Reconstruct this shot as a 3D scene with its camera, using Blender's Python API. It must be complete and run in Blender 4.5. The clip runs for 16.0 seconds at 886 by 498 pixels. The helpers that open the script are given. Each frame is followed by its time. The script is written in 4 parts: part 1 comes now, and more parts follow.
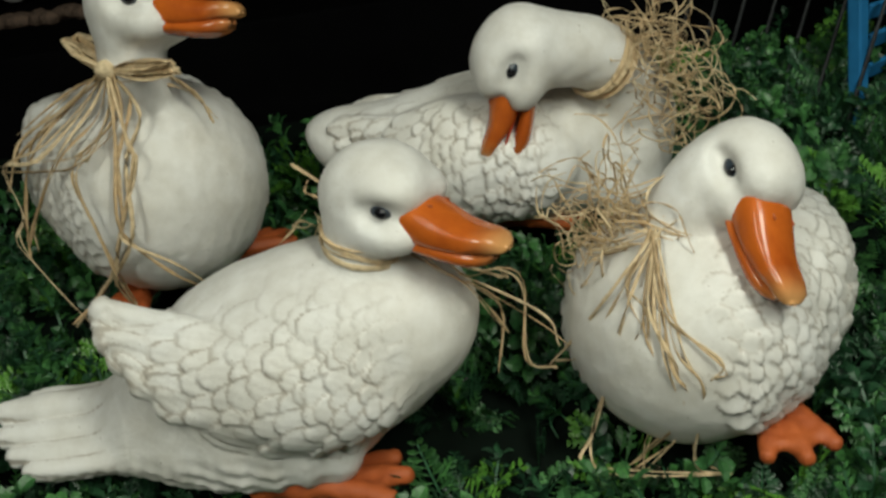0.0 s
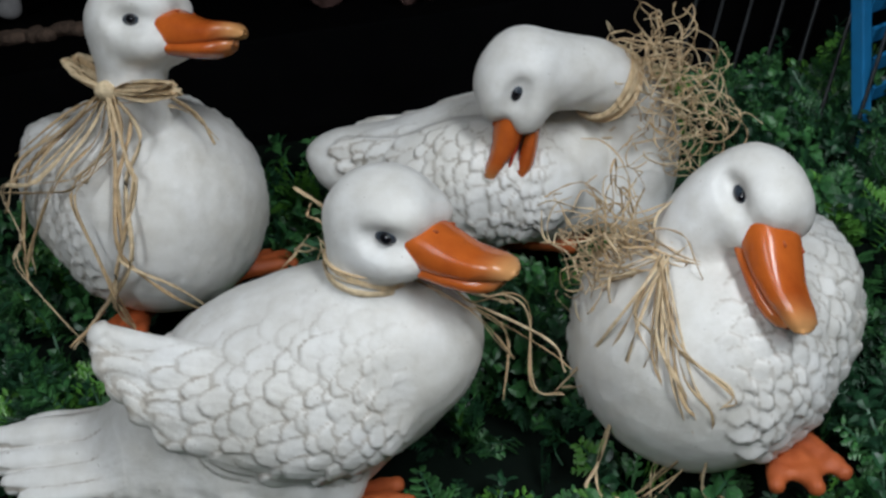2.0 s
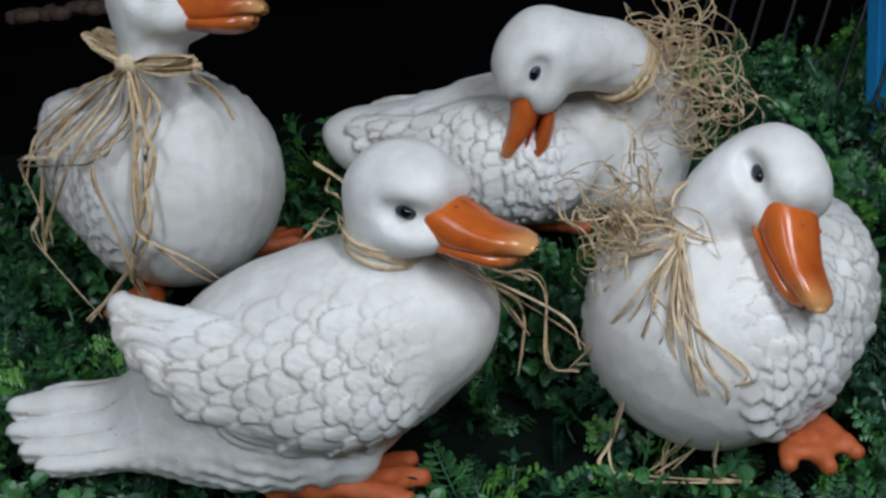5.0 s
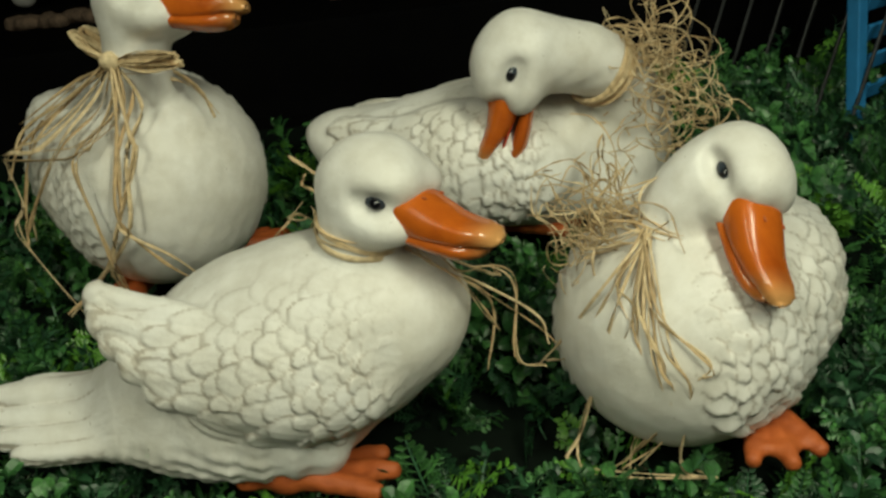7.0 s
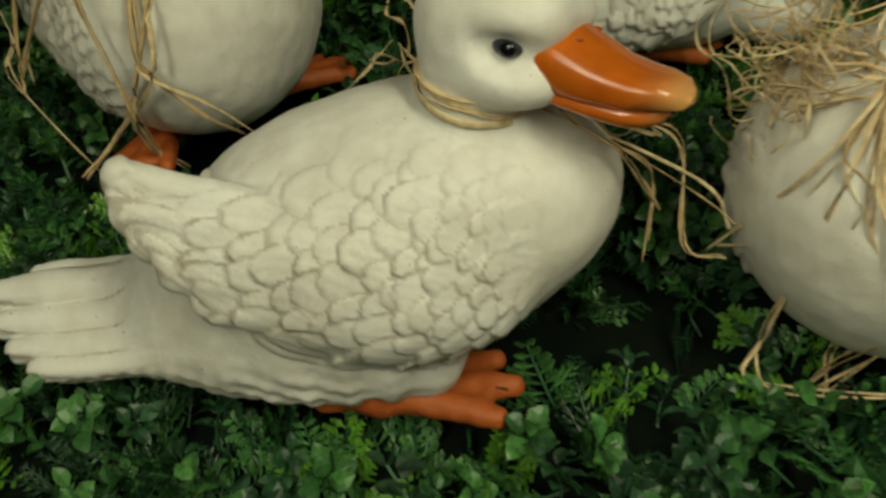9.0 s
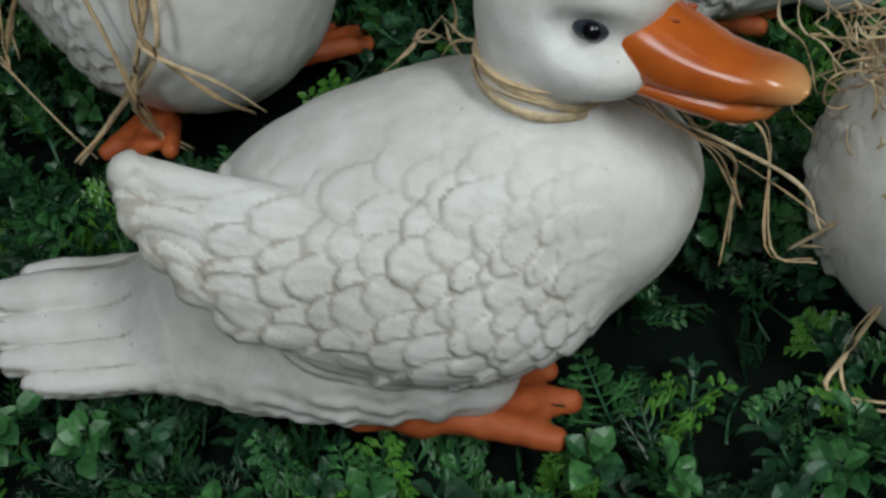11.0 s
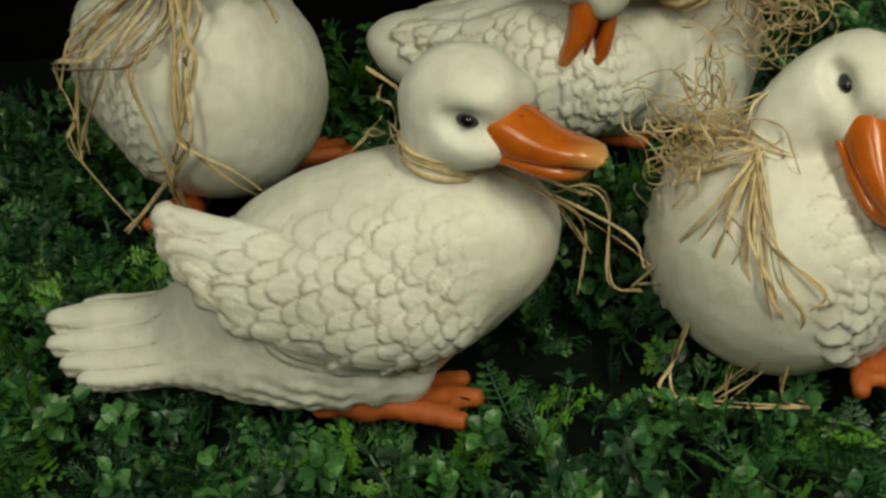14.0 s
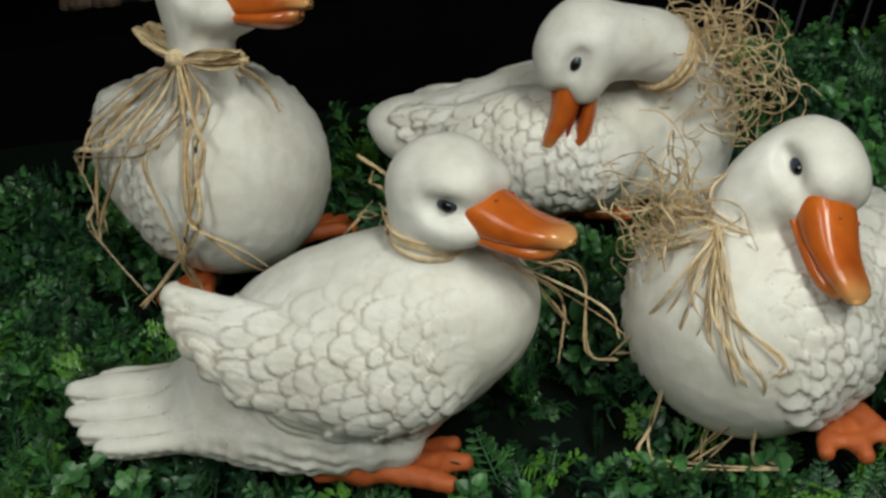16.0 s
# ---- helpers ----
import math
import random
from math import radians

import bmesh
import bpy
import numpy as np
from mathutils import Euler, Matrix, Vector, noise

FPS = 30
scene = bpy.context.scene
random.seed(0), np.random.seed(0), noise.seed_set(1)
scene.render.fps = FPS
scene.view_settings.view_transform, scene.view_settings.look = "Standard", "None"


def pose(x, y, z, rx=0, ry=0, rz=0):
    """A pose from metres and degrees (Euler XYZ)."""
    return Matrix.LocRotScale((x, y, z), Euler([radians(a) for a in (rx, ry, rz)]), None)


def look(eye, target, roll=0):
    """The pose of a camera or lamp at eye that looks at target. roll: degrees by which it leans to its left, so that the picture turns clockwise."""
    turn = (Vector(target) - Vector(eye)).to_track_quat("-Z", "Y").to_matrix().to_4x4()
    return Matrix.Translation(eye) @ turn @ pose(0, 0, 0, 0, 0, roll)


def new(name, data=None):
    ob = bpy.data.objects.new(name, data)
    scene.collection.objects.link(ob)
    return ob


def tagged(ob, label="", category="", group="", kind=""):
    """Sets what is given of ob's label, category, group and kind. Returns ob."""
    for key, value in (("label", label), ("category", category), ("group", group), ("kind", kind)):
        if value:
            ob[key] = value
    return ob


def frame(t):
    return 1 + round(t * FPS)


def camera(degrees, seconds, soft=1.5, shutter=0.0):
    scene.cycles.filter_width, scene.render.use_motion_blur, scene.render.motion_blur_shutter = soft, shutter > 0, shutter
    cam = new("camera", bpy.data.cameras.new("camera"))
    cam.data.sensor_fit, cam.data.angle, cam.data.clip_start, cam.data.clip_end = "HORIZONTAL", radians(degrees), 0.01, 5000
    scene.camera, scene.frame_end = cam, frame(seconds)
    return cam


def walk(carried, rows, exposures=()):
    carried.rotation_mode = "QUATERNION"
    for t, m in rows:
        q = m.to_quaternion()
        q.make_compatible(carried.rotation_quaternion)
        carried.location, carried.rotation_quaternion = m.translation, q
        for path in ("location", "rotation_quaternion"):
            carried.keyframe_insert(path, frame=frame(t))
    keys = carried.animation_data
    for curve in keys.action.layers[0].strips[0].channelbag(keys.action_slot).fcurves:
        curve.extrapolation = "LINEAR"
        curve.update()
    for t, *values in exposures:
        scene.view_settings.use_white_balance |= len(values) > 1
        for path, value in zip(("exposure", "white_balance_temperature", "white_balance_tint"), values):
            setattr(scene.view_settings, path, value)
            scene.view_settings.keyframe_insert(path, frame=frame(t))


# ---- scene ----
cam = camera(45.8, 16.0, soft=2.7, shutter=0.5)
METRES, EYE, TILT, LEAN, TURN = 0.64, 0.360, -22.0, 8.5, 0.0
ROWS = [
    (0.0, 0.0, 0.0, 0.0, 0.0, 0.0, -0.0),
    (0.5, -0.0118, -0.0016, 0.0058, 0.01, 1.13, -0.01),
    (1.0, -0.0209, -0.0057, 0.0051, -0.11, 1.18, -0.24),
    (1.5, -0.0169, -0.0005, 0.0059, -0.13, 1.12, -0.28),
    (2.0, -0.0104, 0.0113, 0.0083, -0.39, 0.85, -0.21),
    (2.5, -0.0121, 0.0113, 0.0071, -0.34, 0.83, -0.39),
    (3.0, -0.0193, 0.0016, 0.0042, -0.25, 0.85, -0.5),
    (3.5, -0.0279, -0.0012, 0.0033, -0.3, 0.97, -0.81),
    (4.0, -0.0301, 0.0006, 0.0035, -0.29, 0.95, -0.88),
    (4.5, -0.0284, 0.0032, 0.0034, -0.22, 0.9, -0.93),
    (5.0, -0.023, 0.005, -0.0047, -0.22, 0.33, -1.07),
    (7.5, 0.0145, -0.0023, -0.0433, 0.11, 1.59, -1.86),
    (8.0, 0.0207, 0.0642, -0.0528, -0.4, -2.67, -1.02),
    (8.5, -0.0187, 0.1423, -0.0277, 1.52, -6.58, -1.02),
    (9.0, -0.0786, 0.2374, 0.0205, 0.75, -10.07, -0.7),
    (9.5, -0.1108, 0.3292, 0.0513, -1.5, -12.71, -0.54),
    (12.0, -0.13, 0.2871, 0.0151, -0.31, -11.67, -1.03),
    (12.5, -0.1106, 0.2103, 0.0011, -0.32, -10.4, -1.28),
    (13.0, -0.0866, 0.1337, -0.0072, -0.26, -8.28, -1.46),
    (13.5, -0.0676, 0.086, -0.0087, 0.26, -6.08, -1.47),
    (14.0, -0.0555, 0.0484, -0.0087, 0.84, -4.28, -1.75),
    (14.5, -0.046, 0.0281, -0.0081, 1.12, -3.89, -1.66),
    (15.0, -0.0369, 0.0145, -0.0013, 1.45, -2.47, -1.27),
    (15.5, -0.0307, -0.006, 0.0028, 2.08, -1.82, -1.2),
    (16.0, -0.0167, -0.0145, 0.0115, 2.43, -1.18, -0.92),
]
EXPOSURES = [
    (0.0, -0.06, 7000, -2), (0.5, -0.06, 6400, 6), (1.5, -0.06, 6000, 8), (4.0, -0.06, 5600, 9), (5.2, -0.06, 5700, 9), (7.3, -0.06, 8400, -12), (7.6, -0.06, 8600, -12), (8.2, -0.13, 9300, -12), (9.0, -0.31, 9400, -11), (9.7, -0.36, 8000, -10), (11.8, -0.31, 5900, 8),
    (12.5, -0.31, 6300, 7), (13.0, -0.26, 7200, 0), (13.5, -0.26, 7900, -5), (14.0, -0.26, 8800, -10), (15.0, -0.16, 9000, -10), (15.5, -0.09, 7800, -5), (16.0, -0.06, 6900, 0),
]
GROUND = Matrix.Translation((0, 0, EYE)) @ pose(0, 0, 0, TILT, LEAN) @ pose(0, 0, 0, -39, 8.5).inverted() @ Matrix.Translation((0, 0, -0.485))  # the sloping mat
walk(cam, [(t, pose(0, 0, EYE, TILT, LEAN, TURN) @ pose(METRES * x, METRES * y, METRES * z, 90 + pitch, roll, yaw)) for t, x, y, z, yaw, pitch, roll in ROWS], EXPOSURES)

# ---- world and lamps ----
world = bpy.data.worlds.new("World")
scene.world = world
world.use_nodes = True
world.node_tree.nodes["Background"].inputs[0].default_value = (0.9, 0.95, 1.0, 1)
world.node_tree.nodes["Background"].inputs[1].default_value = 0.0


def area_lamp(name, place, target, sx, sy, watts, colour):
    data = bpy.data.lights.new(name, "AREA")
    data.shape, data.size, data.size_y, data.energy, data.color = "RECTANGLE", sx, sy, watts, colour
    ob = new(name, data)
    ob.matrix_world = look(place, target)
    return ob


# Overhead panel out of view, set low so its light falls off towards the back.
area_lamp("unseen_area_light", (0.50, -0.25, 1.03), (0.42, 0.04, 0), 0.25, 0.9, 17.8, (1.0, 1.0, 0.985))
# Fill added out of view, to brighten the sides that face the camera.
area_lamp("unseen_area_light", (-0.50, -0.50, 1.03), (-0.36, -0.10, 0), 0.25, 0.9, 13.5, (1.0, 1.0, 0.985))


# ---- materials ----
class Mat:
    """A node material with a few shorthands."""

    def __init__(self, name, rough=0.5, metal=0.0):
        self.m = bpy.data.materials.new(name)
        self.m.use_nodes = True
        self.t = self.m.node_tree
        self.b = self.t.nodes["Principled BSDF"]
        self.b.inputs["Roughness"].default_value = rough
        self.b.inputs["Metallic"].default_value = metal
        self.co = self.t.nodes.new("ShaderNodeTexCoord").outputs["Object"]

    def node(self, kind, **sockets):
        n = self.t.nodes.new(kind)
        for key, value in sockets.items():
            socket = n.inputs[key.replace("_", " ")]
            if hasattr(value, "is_linked"):
                self.t.links.new(value, socket)
            else:
                socket.default_value = value
        return n

    def noise(self, scale, detail=4, rough=0.6):
        return self.node("ShaderNodeTexNoise", Vector=self.co, Scale=scale, Detail=detail, Roughness=rough).outputs[0]

    def ramp(self, value, stops):
        n = self.t.nodes.new("ShaderNodeValToRGB")
        self.t.links.new(value, n.inputs[0])
        while len(n.color_ramp.elements) < len(stops):
            n.color_ramp.elements.new(0.5)
        for e, (at, c) in zip(n.color_ramp.elements, stops):
            e.position, e.color = at, (c if len(c) == 4 else (*c, 1))
        return n.outputs[0]

    def mix(self, fac, a, b, how="MIX"):
        n = self.t.nodes.new("ShaderNodeMix")
        n.data_type, n.blend_type = "RGBA", how
        for value, socket in ((fac, n.inputs[0]), (a, n.inputs[6]), (b, n.inputs[7])):
            if hasattr(value, "is_linked"):
                self.t.links.new(value, socket)
            else:
                socket.default_value = value if isinstance(value, float) else (*value, 1)
        return n.outputs[2]

    def colour(self, c):
        if hasattr(c, "is_linked"):
            self.t.links.new(c, self.b.inputs["Base Color"])
        else:
            self.b.inputs["Base Color"].default_value = (*c, 1)
        return self

    def rough(self, value, lo, hi):
        n = self.node("ShaderNodeMapRange", Value=value, To_Min=lo, To_Max=hi)
        self.t.links.new(n.outputs[0], self.b.inputs["Roughness"])
        return self

    def bump(self, value, strength, distance):
        n = self.node("ShaderNodeBump", Height=value, Strength=strength, Distance=distance)
        self.t.links.new(n.outputs[0], self.b.inputs["Normal"])
        return self


def bisque_white():
    """Unglazed white ceramic: faint stains, specks, and a brown-grey wash along the moulded feather rims."""
    k = Mat("white_ceramic", 0.55)
    stain = k.ramp(k.noise(14, 6), [(0.34, (0.69, 0.665, 0.61)), (0.60, (0.80, 0.79, 0.765))])
    cloud = k.ramp(k.noise(75, 5), [(0.30, (0.88, 0.87, 0.85)), (0.60, (1, 1, 1))])
    base = k.mix(1.0, stain, cloud, "MULTIPLY")
    speck = k.ramp(k.noise(300, 2), [(0.73, (0, 0, 0)), (0.77, (1, 1, 1))])
    base = k.mix(speck, base, (0.38, 0.34, 0.28))
    wash = k.node("ShaderNodeAttribute")
    wash.attribute_name = "paint"
    worn = k.node("ShaderNodeMath", Value=wash.outputs[2])
    k.t.links.new(k.ramp(k.noise(90, 3), [(0.36, (0.25, 0.25, 0.25)), (0.60, (0.9, 0.9, 0.9))]), worn.inputs[1])
    worn.operation = "MULTIPLY"
    k.colour(k.mix(worn.outputs[0], base, (0.37, 0.325, 0.265)))
    k.rough(k.noise(40, 3), 0.36, 0.56)
    k.bump(k.noise(190, 6, 0.7), 0.42, 0.0013)
    return k.m


def orange_glaze(name, base, dark, rough_lo, rough_hi, bump):
    k = Mat(name, rough_lo)
    c = k.ramp(k.noise(45, 5), [(0.3, dark), (0.68, base)])
    paint = k.node("ShaderNodeAttribute")
    paint.attribute_name = "paint"
    k.colour(k.mix(paint.outputs[2], c, (0.72, 0.42, 0.17)))
    k.rough(k.noise(60, 3), rough_lo, rough_hi)
    k.bump(k.noise(130, 4), bump, 0.001)
    return k.m


def plain(name, colour, rough, metal=0.0, spread=0.25, scale=60, bump=0.1, far=0.0006, gloss=0.5):
    k = Mat(name, rough, metal)
    k.b.inputs["Specular IOR Level"].default_value = gloss
    low = tuple(v * (1 - spread) for v in colour)
    high = tuple(min(1, v * (1 + spread)) for v in colour)
    k.colour(k.ramp(k.noise(scale, 5), [(0.3, low), (0.7, high)]))
    k.bump(k.noise(scale * 4, 3), bump, far)
    return k.m


def leaf_plastic(name, low, high, rough):
    k = Mat(name, rough)
    r = k.node("ShaderNodeNewGeometry").outputs["Random Per Island"]
    o = k.node("ShaderNodeObjectInfo").outputs["Random"]
    mixed = k.node("ShaderNodeMath", Value=r)
    k.t.links.new(o, mixed.inputs[1])
    mixed.operation = "ADD"
    frac = k.node("ShaderNodeMath", Value=mixed.outputs[0])
    frac.operation = "FRACT"
    c = k.ramp(frac.outputs[0], [(0.0, low), (1.0, high)])
    k.colour(k.mix(k.ramp(k.noise(300, 3), [(0.35, (0, 0, 0)), (0.75, (1, 1, 1))]), c, tuple(v * 0.6 for v in low)))
    k.bump(k.noise(400, 2), 0.2, 0.0006)
    return k.m


def raffia(name, low, high):
    k = Mat(name, 0.7)
    o = k.node("ShaderNodeObjectInfo").outputs["Random"]
    c = k.ramp(o, [(0.0, low), (1.0, high)])
    k.colour(k.mix(k.ramp(k.noise(220, 4), [(0.35, (0, 0, 0)), (0.7, (0.7, 0.7, 0.7))]), c, tuple(v * 0.55 for v in low)))
    k.bump(k.noise(700, 3), 0.4, 0.0005)
    return k.m


WHITE = bisque_white()
BEAK = orange_glaze("orange_glaze", (0.58, 0.135, 0.020), (0.38, 0.075, 0.012), 0.12, 0.3, 0.15)
FOOT = orange_glaze("orange_matt", (0.47, 0.11, 0.025), (0.28, 0.055, 0.014), 0.5, 0.75, 0.9)
EYE_RING = plain("eye_grey", (0.035, 0.045, 0.058), 0.12, bump=0.0)
EYE_BLACK = plain("eye_black", (0.006, 0.006, 0.008), 0.06, bump=0.0)
MOUTH = plain("mouth_red", (0.42, 0.06, 0.03), 0.2)
RAFFIA = raffia("raffia", (0.56, 0.385, 0.205), (0.80, 0.65, 0.42))
LEAF_DARK = leaf_plastic("leaf_dark", (0.011, 0.040, 0.019), (0.036, 0.12, 0.048), 0.42)
LEAF_MID = leaf_plastic("leaf_mid", (0.030, 0.105, 0.034), (0.085, 0.25, 0.065), 0.42)
LEAF_BRIGHT = leaf_plastic("leaf_bright", (0.085, 0.25, 0.03), (0.17, 0.40, 0.065), 0.36)
STEM = plain("stem_green", (0.03, 0.10, 0.045), 0.45)
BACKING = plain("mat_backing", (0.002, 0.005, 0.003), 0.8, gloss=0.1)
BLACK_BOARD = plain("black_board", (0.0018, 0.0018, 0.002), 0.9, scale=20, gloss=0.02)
WIRE = plain("wire_grey", (0.038, 0.041, 0.043), 0.45, 0.6)
BLUE = plain("blue_plastic", (0.018, 0.15, 0.34), 0.4, scale=30)
DARK_WALL = plain("dark_wall", (0.005, 0.005, 0.0055), 0.9, scale=8, gloss=0.03)
LAMP_BODY = plain("lamp_white", (0.7, 0.7, 0.7), 0.5)
BARK = plain("bark_brown", (0.10, 0.065, 0.045), 0.85, spread=0.5, scale=90, bump=0.8, far=0.003)
PALE = plain("pale_plaster", (0.30, 0.29, 0.29), 0.7, scale=30)
PINKISH = plain("pink_clay", (0.12, 0.065, 0.055), 0.75, spread=0.4, scale=40, bump=0.5, far=0.002)
WOOD = plain("grey_wood", (0.035, 0.036, 0.036), 0.8, scale=25)


# ---- mesh helpers ----
def mesh_of(name, verts, faces, materials, index=None, smooth=True, paint=None):
    me = bpy.data.meshes.new(name)
    me.from_pydata([tuple(map(float, v)) for v in verts], [], [tuple(map(int, f)) for f in faces])
    for m in materials:
        me.materials.append(m)
    if index is not None:
        me.polygons.foreach_set("material_index", np.asarray(index, dtype=np.int32))
    me.polygons.foreach_set("use_smooth", np.full(len(me.polygons), smooth))
    if paint is not None:
        a = me.attributes.new("paint", "FLOAT", "POINT")
        a.data.foreach_set("value", np.asarray(paint, dtype=np.float32))
    me.update()
    return me


def part(name, bm, material, parent, label=""):
    me = bpy.data.meshes.new(name)
    bm.to_mesh(me)
    bm.free()
    me.materials.append(material)
    ob = new(name, me)
    ob.parent = parent
    return tagged(ob, label)


def box(bm, lo, hi, bevel=0.0):
    c, s = [(a + b) / 2 for a, b in zip(lo, hi)], [b - a for a, b in zip(lo, hi)]
    made = bmesh.ops.create_cube(bm, size=1, matrix=Matrix.LocRotScale(c, None, s))
    if bevel:
        edges = list({e for v in made["verts"] for e in v.link_edges})
        bmesh.ops.bevel(bm, geom=edges, offset=bevel, segments=2, affect="EDGES", profile=0.5)
    return bm


def spline(points, n):
    """n points on a smooth curve through the points."""
    p = np.asarray(points, float)
    p = np.vstack([2 * p[0] - p[1], p, 2 * p[-1] - p[-2]])
    out = []
    for t in np.linspace(0, len(p) - 3 - 1e-6, n):
        i = int(t)
        u = t - i
        a, b, c, d = p[i:i + 4]
        out.append(0.5 * (2 * b + (c - a) * u + (2 * a - 5 * b + 4 * c - d) * u * u + (3 * b - a - 3 * c + d) * u ** 3))
    return np.array(out)


def ribbon(points, width, thick, rng, n=24, twist=1.2, taper=0.35):
    """A flat fibre along a curve: vertices and faces."""
    c = spline(points, n)
    tan = np.gradient(c, axis=0)
    tan /= np.linalg.norm(tan, axis=1)[:, None] + 1e-9
    ang = rng.uniform(0, 6.28) + np.cumsum(rng.normal(0, twist / n ** 0.5, n))
    v, f = [], []
    for i in range(n):
        up = Vector((0, 0, 1)) if abs(tan[i][2]) < 0.9 else Vector((1, 0, 0))
        t = Vector(tan[i])
        s = t.cross(up).normalized()
        s = Matrix.Rotation(ang[i], 3, t) @ s
        u = t.cross(s)
        w = width * (1 - taper * abs(2 * i / (n - 1) - 1) ** 3) * (0.85 + 0.3 * rng.random()) / 2
        for a, b in ((-w, -thick / 2), (0, -thick), (w, -thick / 2), (w, thick / 2), (0, 0.1 * thick), (-w, thick / 2)):
            v.append(Vector(c[i]) + s * a + u * b)
    for i in range(n - 1):
        for k in range(6):
            a, b = 6 * i + k, 6 * i + (k + 1) % 6
            f.append((a, b, b + 6, a + 6))
    f += [(5, 4, 3, 2, 1, 0), tuple(6 * (n - 1) + k for k in range(6))]
    return v, f


# ---- solid modelling by distance fields ----
def euler(rx=0, ry=0, rz=0):
    return np.array(Euler([radians(a) for a in (rx, ry, rz)]).to_matrix())


def ellipsoid(centre, radii, turn=(0, 0, 0), blend=0.01):
    c, r, m = np.array(centre, np.float32), np.array(radii, np.float32), euler(*turn).astype(np.float32)

    def f(p):
        q = (p - c) @ m
        k0 = np.sqrt(((q / r) ** 2).sum(-1)) + 1e-6
        k1 = np.sqrt(((q / (r * r)) ** 2).sum(-1)) + 1e-6
        return k0 * (k0 - 1) / k1
    return f, blend


def cone(a, b, ra, rb, blend=0.01):
    a, b = np.array(a, np.float32), np.array(b, np.float32)
    ab = b - a

    def f(p):
        t = np.clip(((p - a) @ ab) / (ab @ ab), 0, 1)
        return np.linalg.norm(p - a - t[..., None] * ab, axis=-1) - (ra + t * (rb - ra))
    return f, blend


def tube(points, radii, blend=0.006, n=9):
    c = spline(points, n)
    r = np.interp(np.linspace(0, len(radii) - 1, n), range(len(radii)), radii)
    return [cone(c[i], c[i + 1], r[i], r[i + 1], blend) for i in range(n - 1)]


def blend_all(items):
    def f(p):
        d = None
        for g, k in items:
            e = g(p)
            if d is None:
                d = e
            elif k < 0:  # a hollow
                h = np.maximum(-k - np.abs(d + e), 0) / -k
                d = np.maximum(d, -e) - h * h * k / 4
            else:
                h = np.maximum(k - np.abs(d - e), 0) / k
                d = np.minimum(d, e) - h * h * k / 4
        return d
    return f


def gradient(f, p, e=0.0008):
    g = np.stack([f(p + np.eye(3, dtype=np.float32)[i] * e) - f(p - np.eye(3, dtype=np.float32)[i] * e) for i in range(3)], -1)
    return g / (np.linalg.norm(g, axis=-1)[..., None] + 1e-9)


def solid(f, lo, hi, h):
    """A quad mesh of the surface f = 0 inside a box, by surface nets."""
    ax = [np.arange(a, b + h, h, dtype=np.float32) for a, b in zip(lo, hi)]
    grid = np.stack(np.meshgrid(*ax, indexing="ij"), -1)
    shape = grid.shape[:3]
    k = 3
    rough = f(grid[::k, ::k, ::k])
    near = rough
    for axis in range(3):
        near = np.repeat(near, k, axis)
    near = near[:shape[0], :shape[1], :shape[2]]
    d = near.copy()
    close = np.abs(near) < 1.75 * k * h + 0.003
    d[close] = f(grid[close])
    inside = d < 0
    cells = tuple(n - 1 for n in shape)
    total, count = np.zeros(cells + (3,), np.float32), np.zeros(cells, np.float32)
    for axis in range(3):
        others = [a for a in range(3) if a != axis]
        s0 = [slice(None)] * 3
        s1 = [slice(None)] * 3
        s0[axis], s1[axis] = slice(0, -1), slice(1, None)
        d0, d1 = d[tuple(s0)], d[tuple(s1)]
        cross = (d0 < 0) != (d1 < 0)
        t = np.where(cross, d0 / np.where(cross, d0 - d1, 1), 0)
        for o0 in (0, 1):
            for o1 in (0, 1):
                sl = [slice(None)] * 3
                sl[others[0]] = slice(o0, o0 + cells[others[0]])
                sl[others[1]] = slice(o1, o1 + cells[others[1]])
                c, tt = cross[tuple(sl)], t[tuple(sl)]
                off = [0.0, 0.0, 0.0]
                off[others[0]], off[others[1]] = o0, o1
                for a in range(3):
                    total[..., a] += np.where(c, tt if a == axis else off[a], 0)
                count += c
    active = count > 0
    ids = np.full(cells, -1, np.int64)
    ids[active] = np.arange(active.sum())
    where = np.argwhere(active)
    v = np.array(lo, np.float32) + h * (where + total[active] / count[active][:, None])
    v = v.astype(np.float32)
    for _ in range(2):
        v = v - (f(v)[:, None] * gradient(f, v)).astype(np.float32)
    faces = []
    for axis in range(3):
        a, b = [(1, 2), (2, 0), (0, 1)][axis]
        s0 = [slice(None)] * 3
        s1 = [slice(None)] * 3
        s0[axis], s1[axis] = slice(0, -1), slice(1, None)
        i0, i1 = inside[tuple(s0)], inside[tuple(s1)]
        for flip, hit in ((False, i0 & ~i1), (True, ~i0 & i1)):
            at = np.argwhere(hit)
            at = at[(at[:, a] > 0) & (at[:, b] > 0) & (at[:, a] < cells[a]) & (at[:, b] < cells[b])]
            quad = []
            for da, db in ((-1, -1), (0, -1), (0, 0), (-1, 0)):
                q = at.copy()
                q[:, a] += da
                q[:, b] += db
                quad.append(ids[q[:, 0], q[:, 1], q[:, 2]])
            quad = np.stack(quad, -1)
            faces.append(quad[:, ::-1] if flip else quad)
    return v, np.vstack(faces)


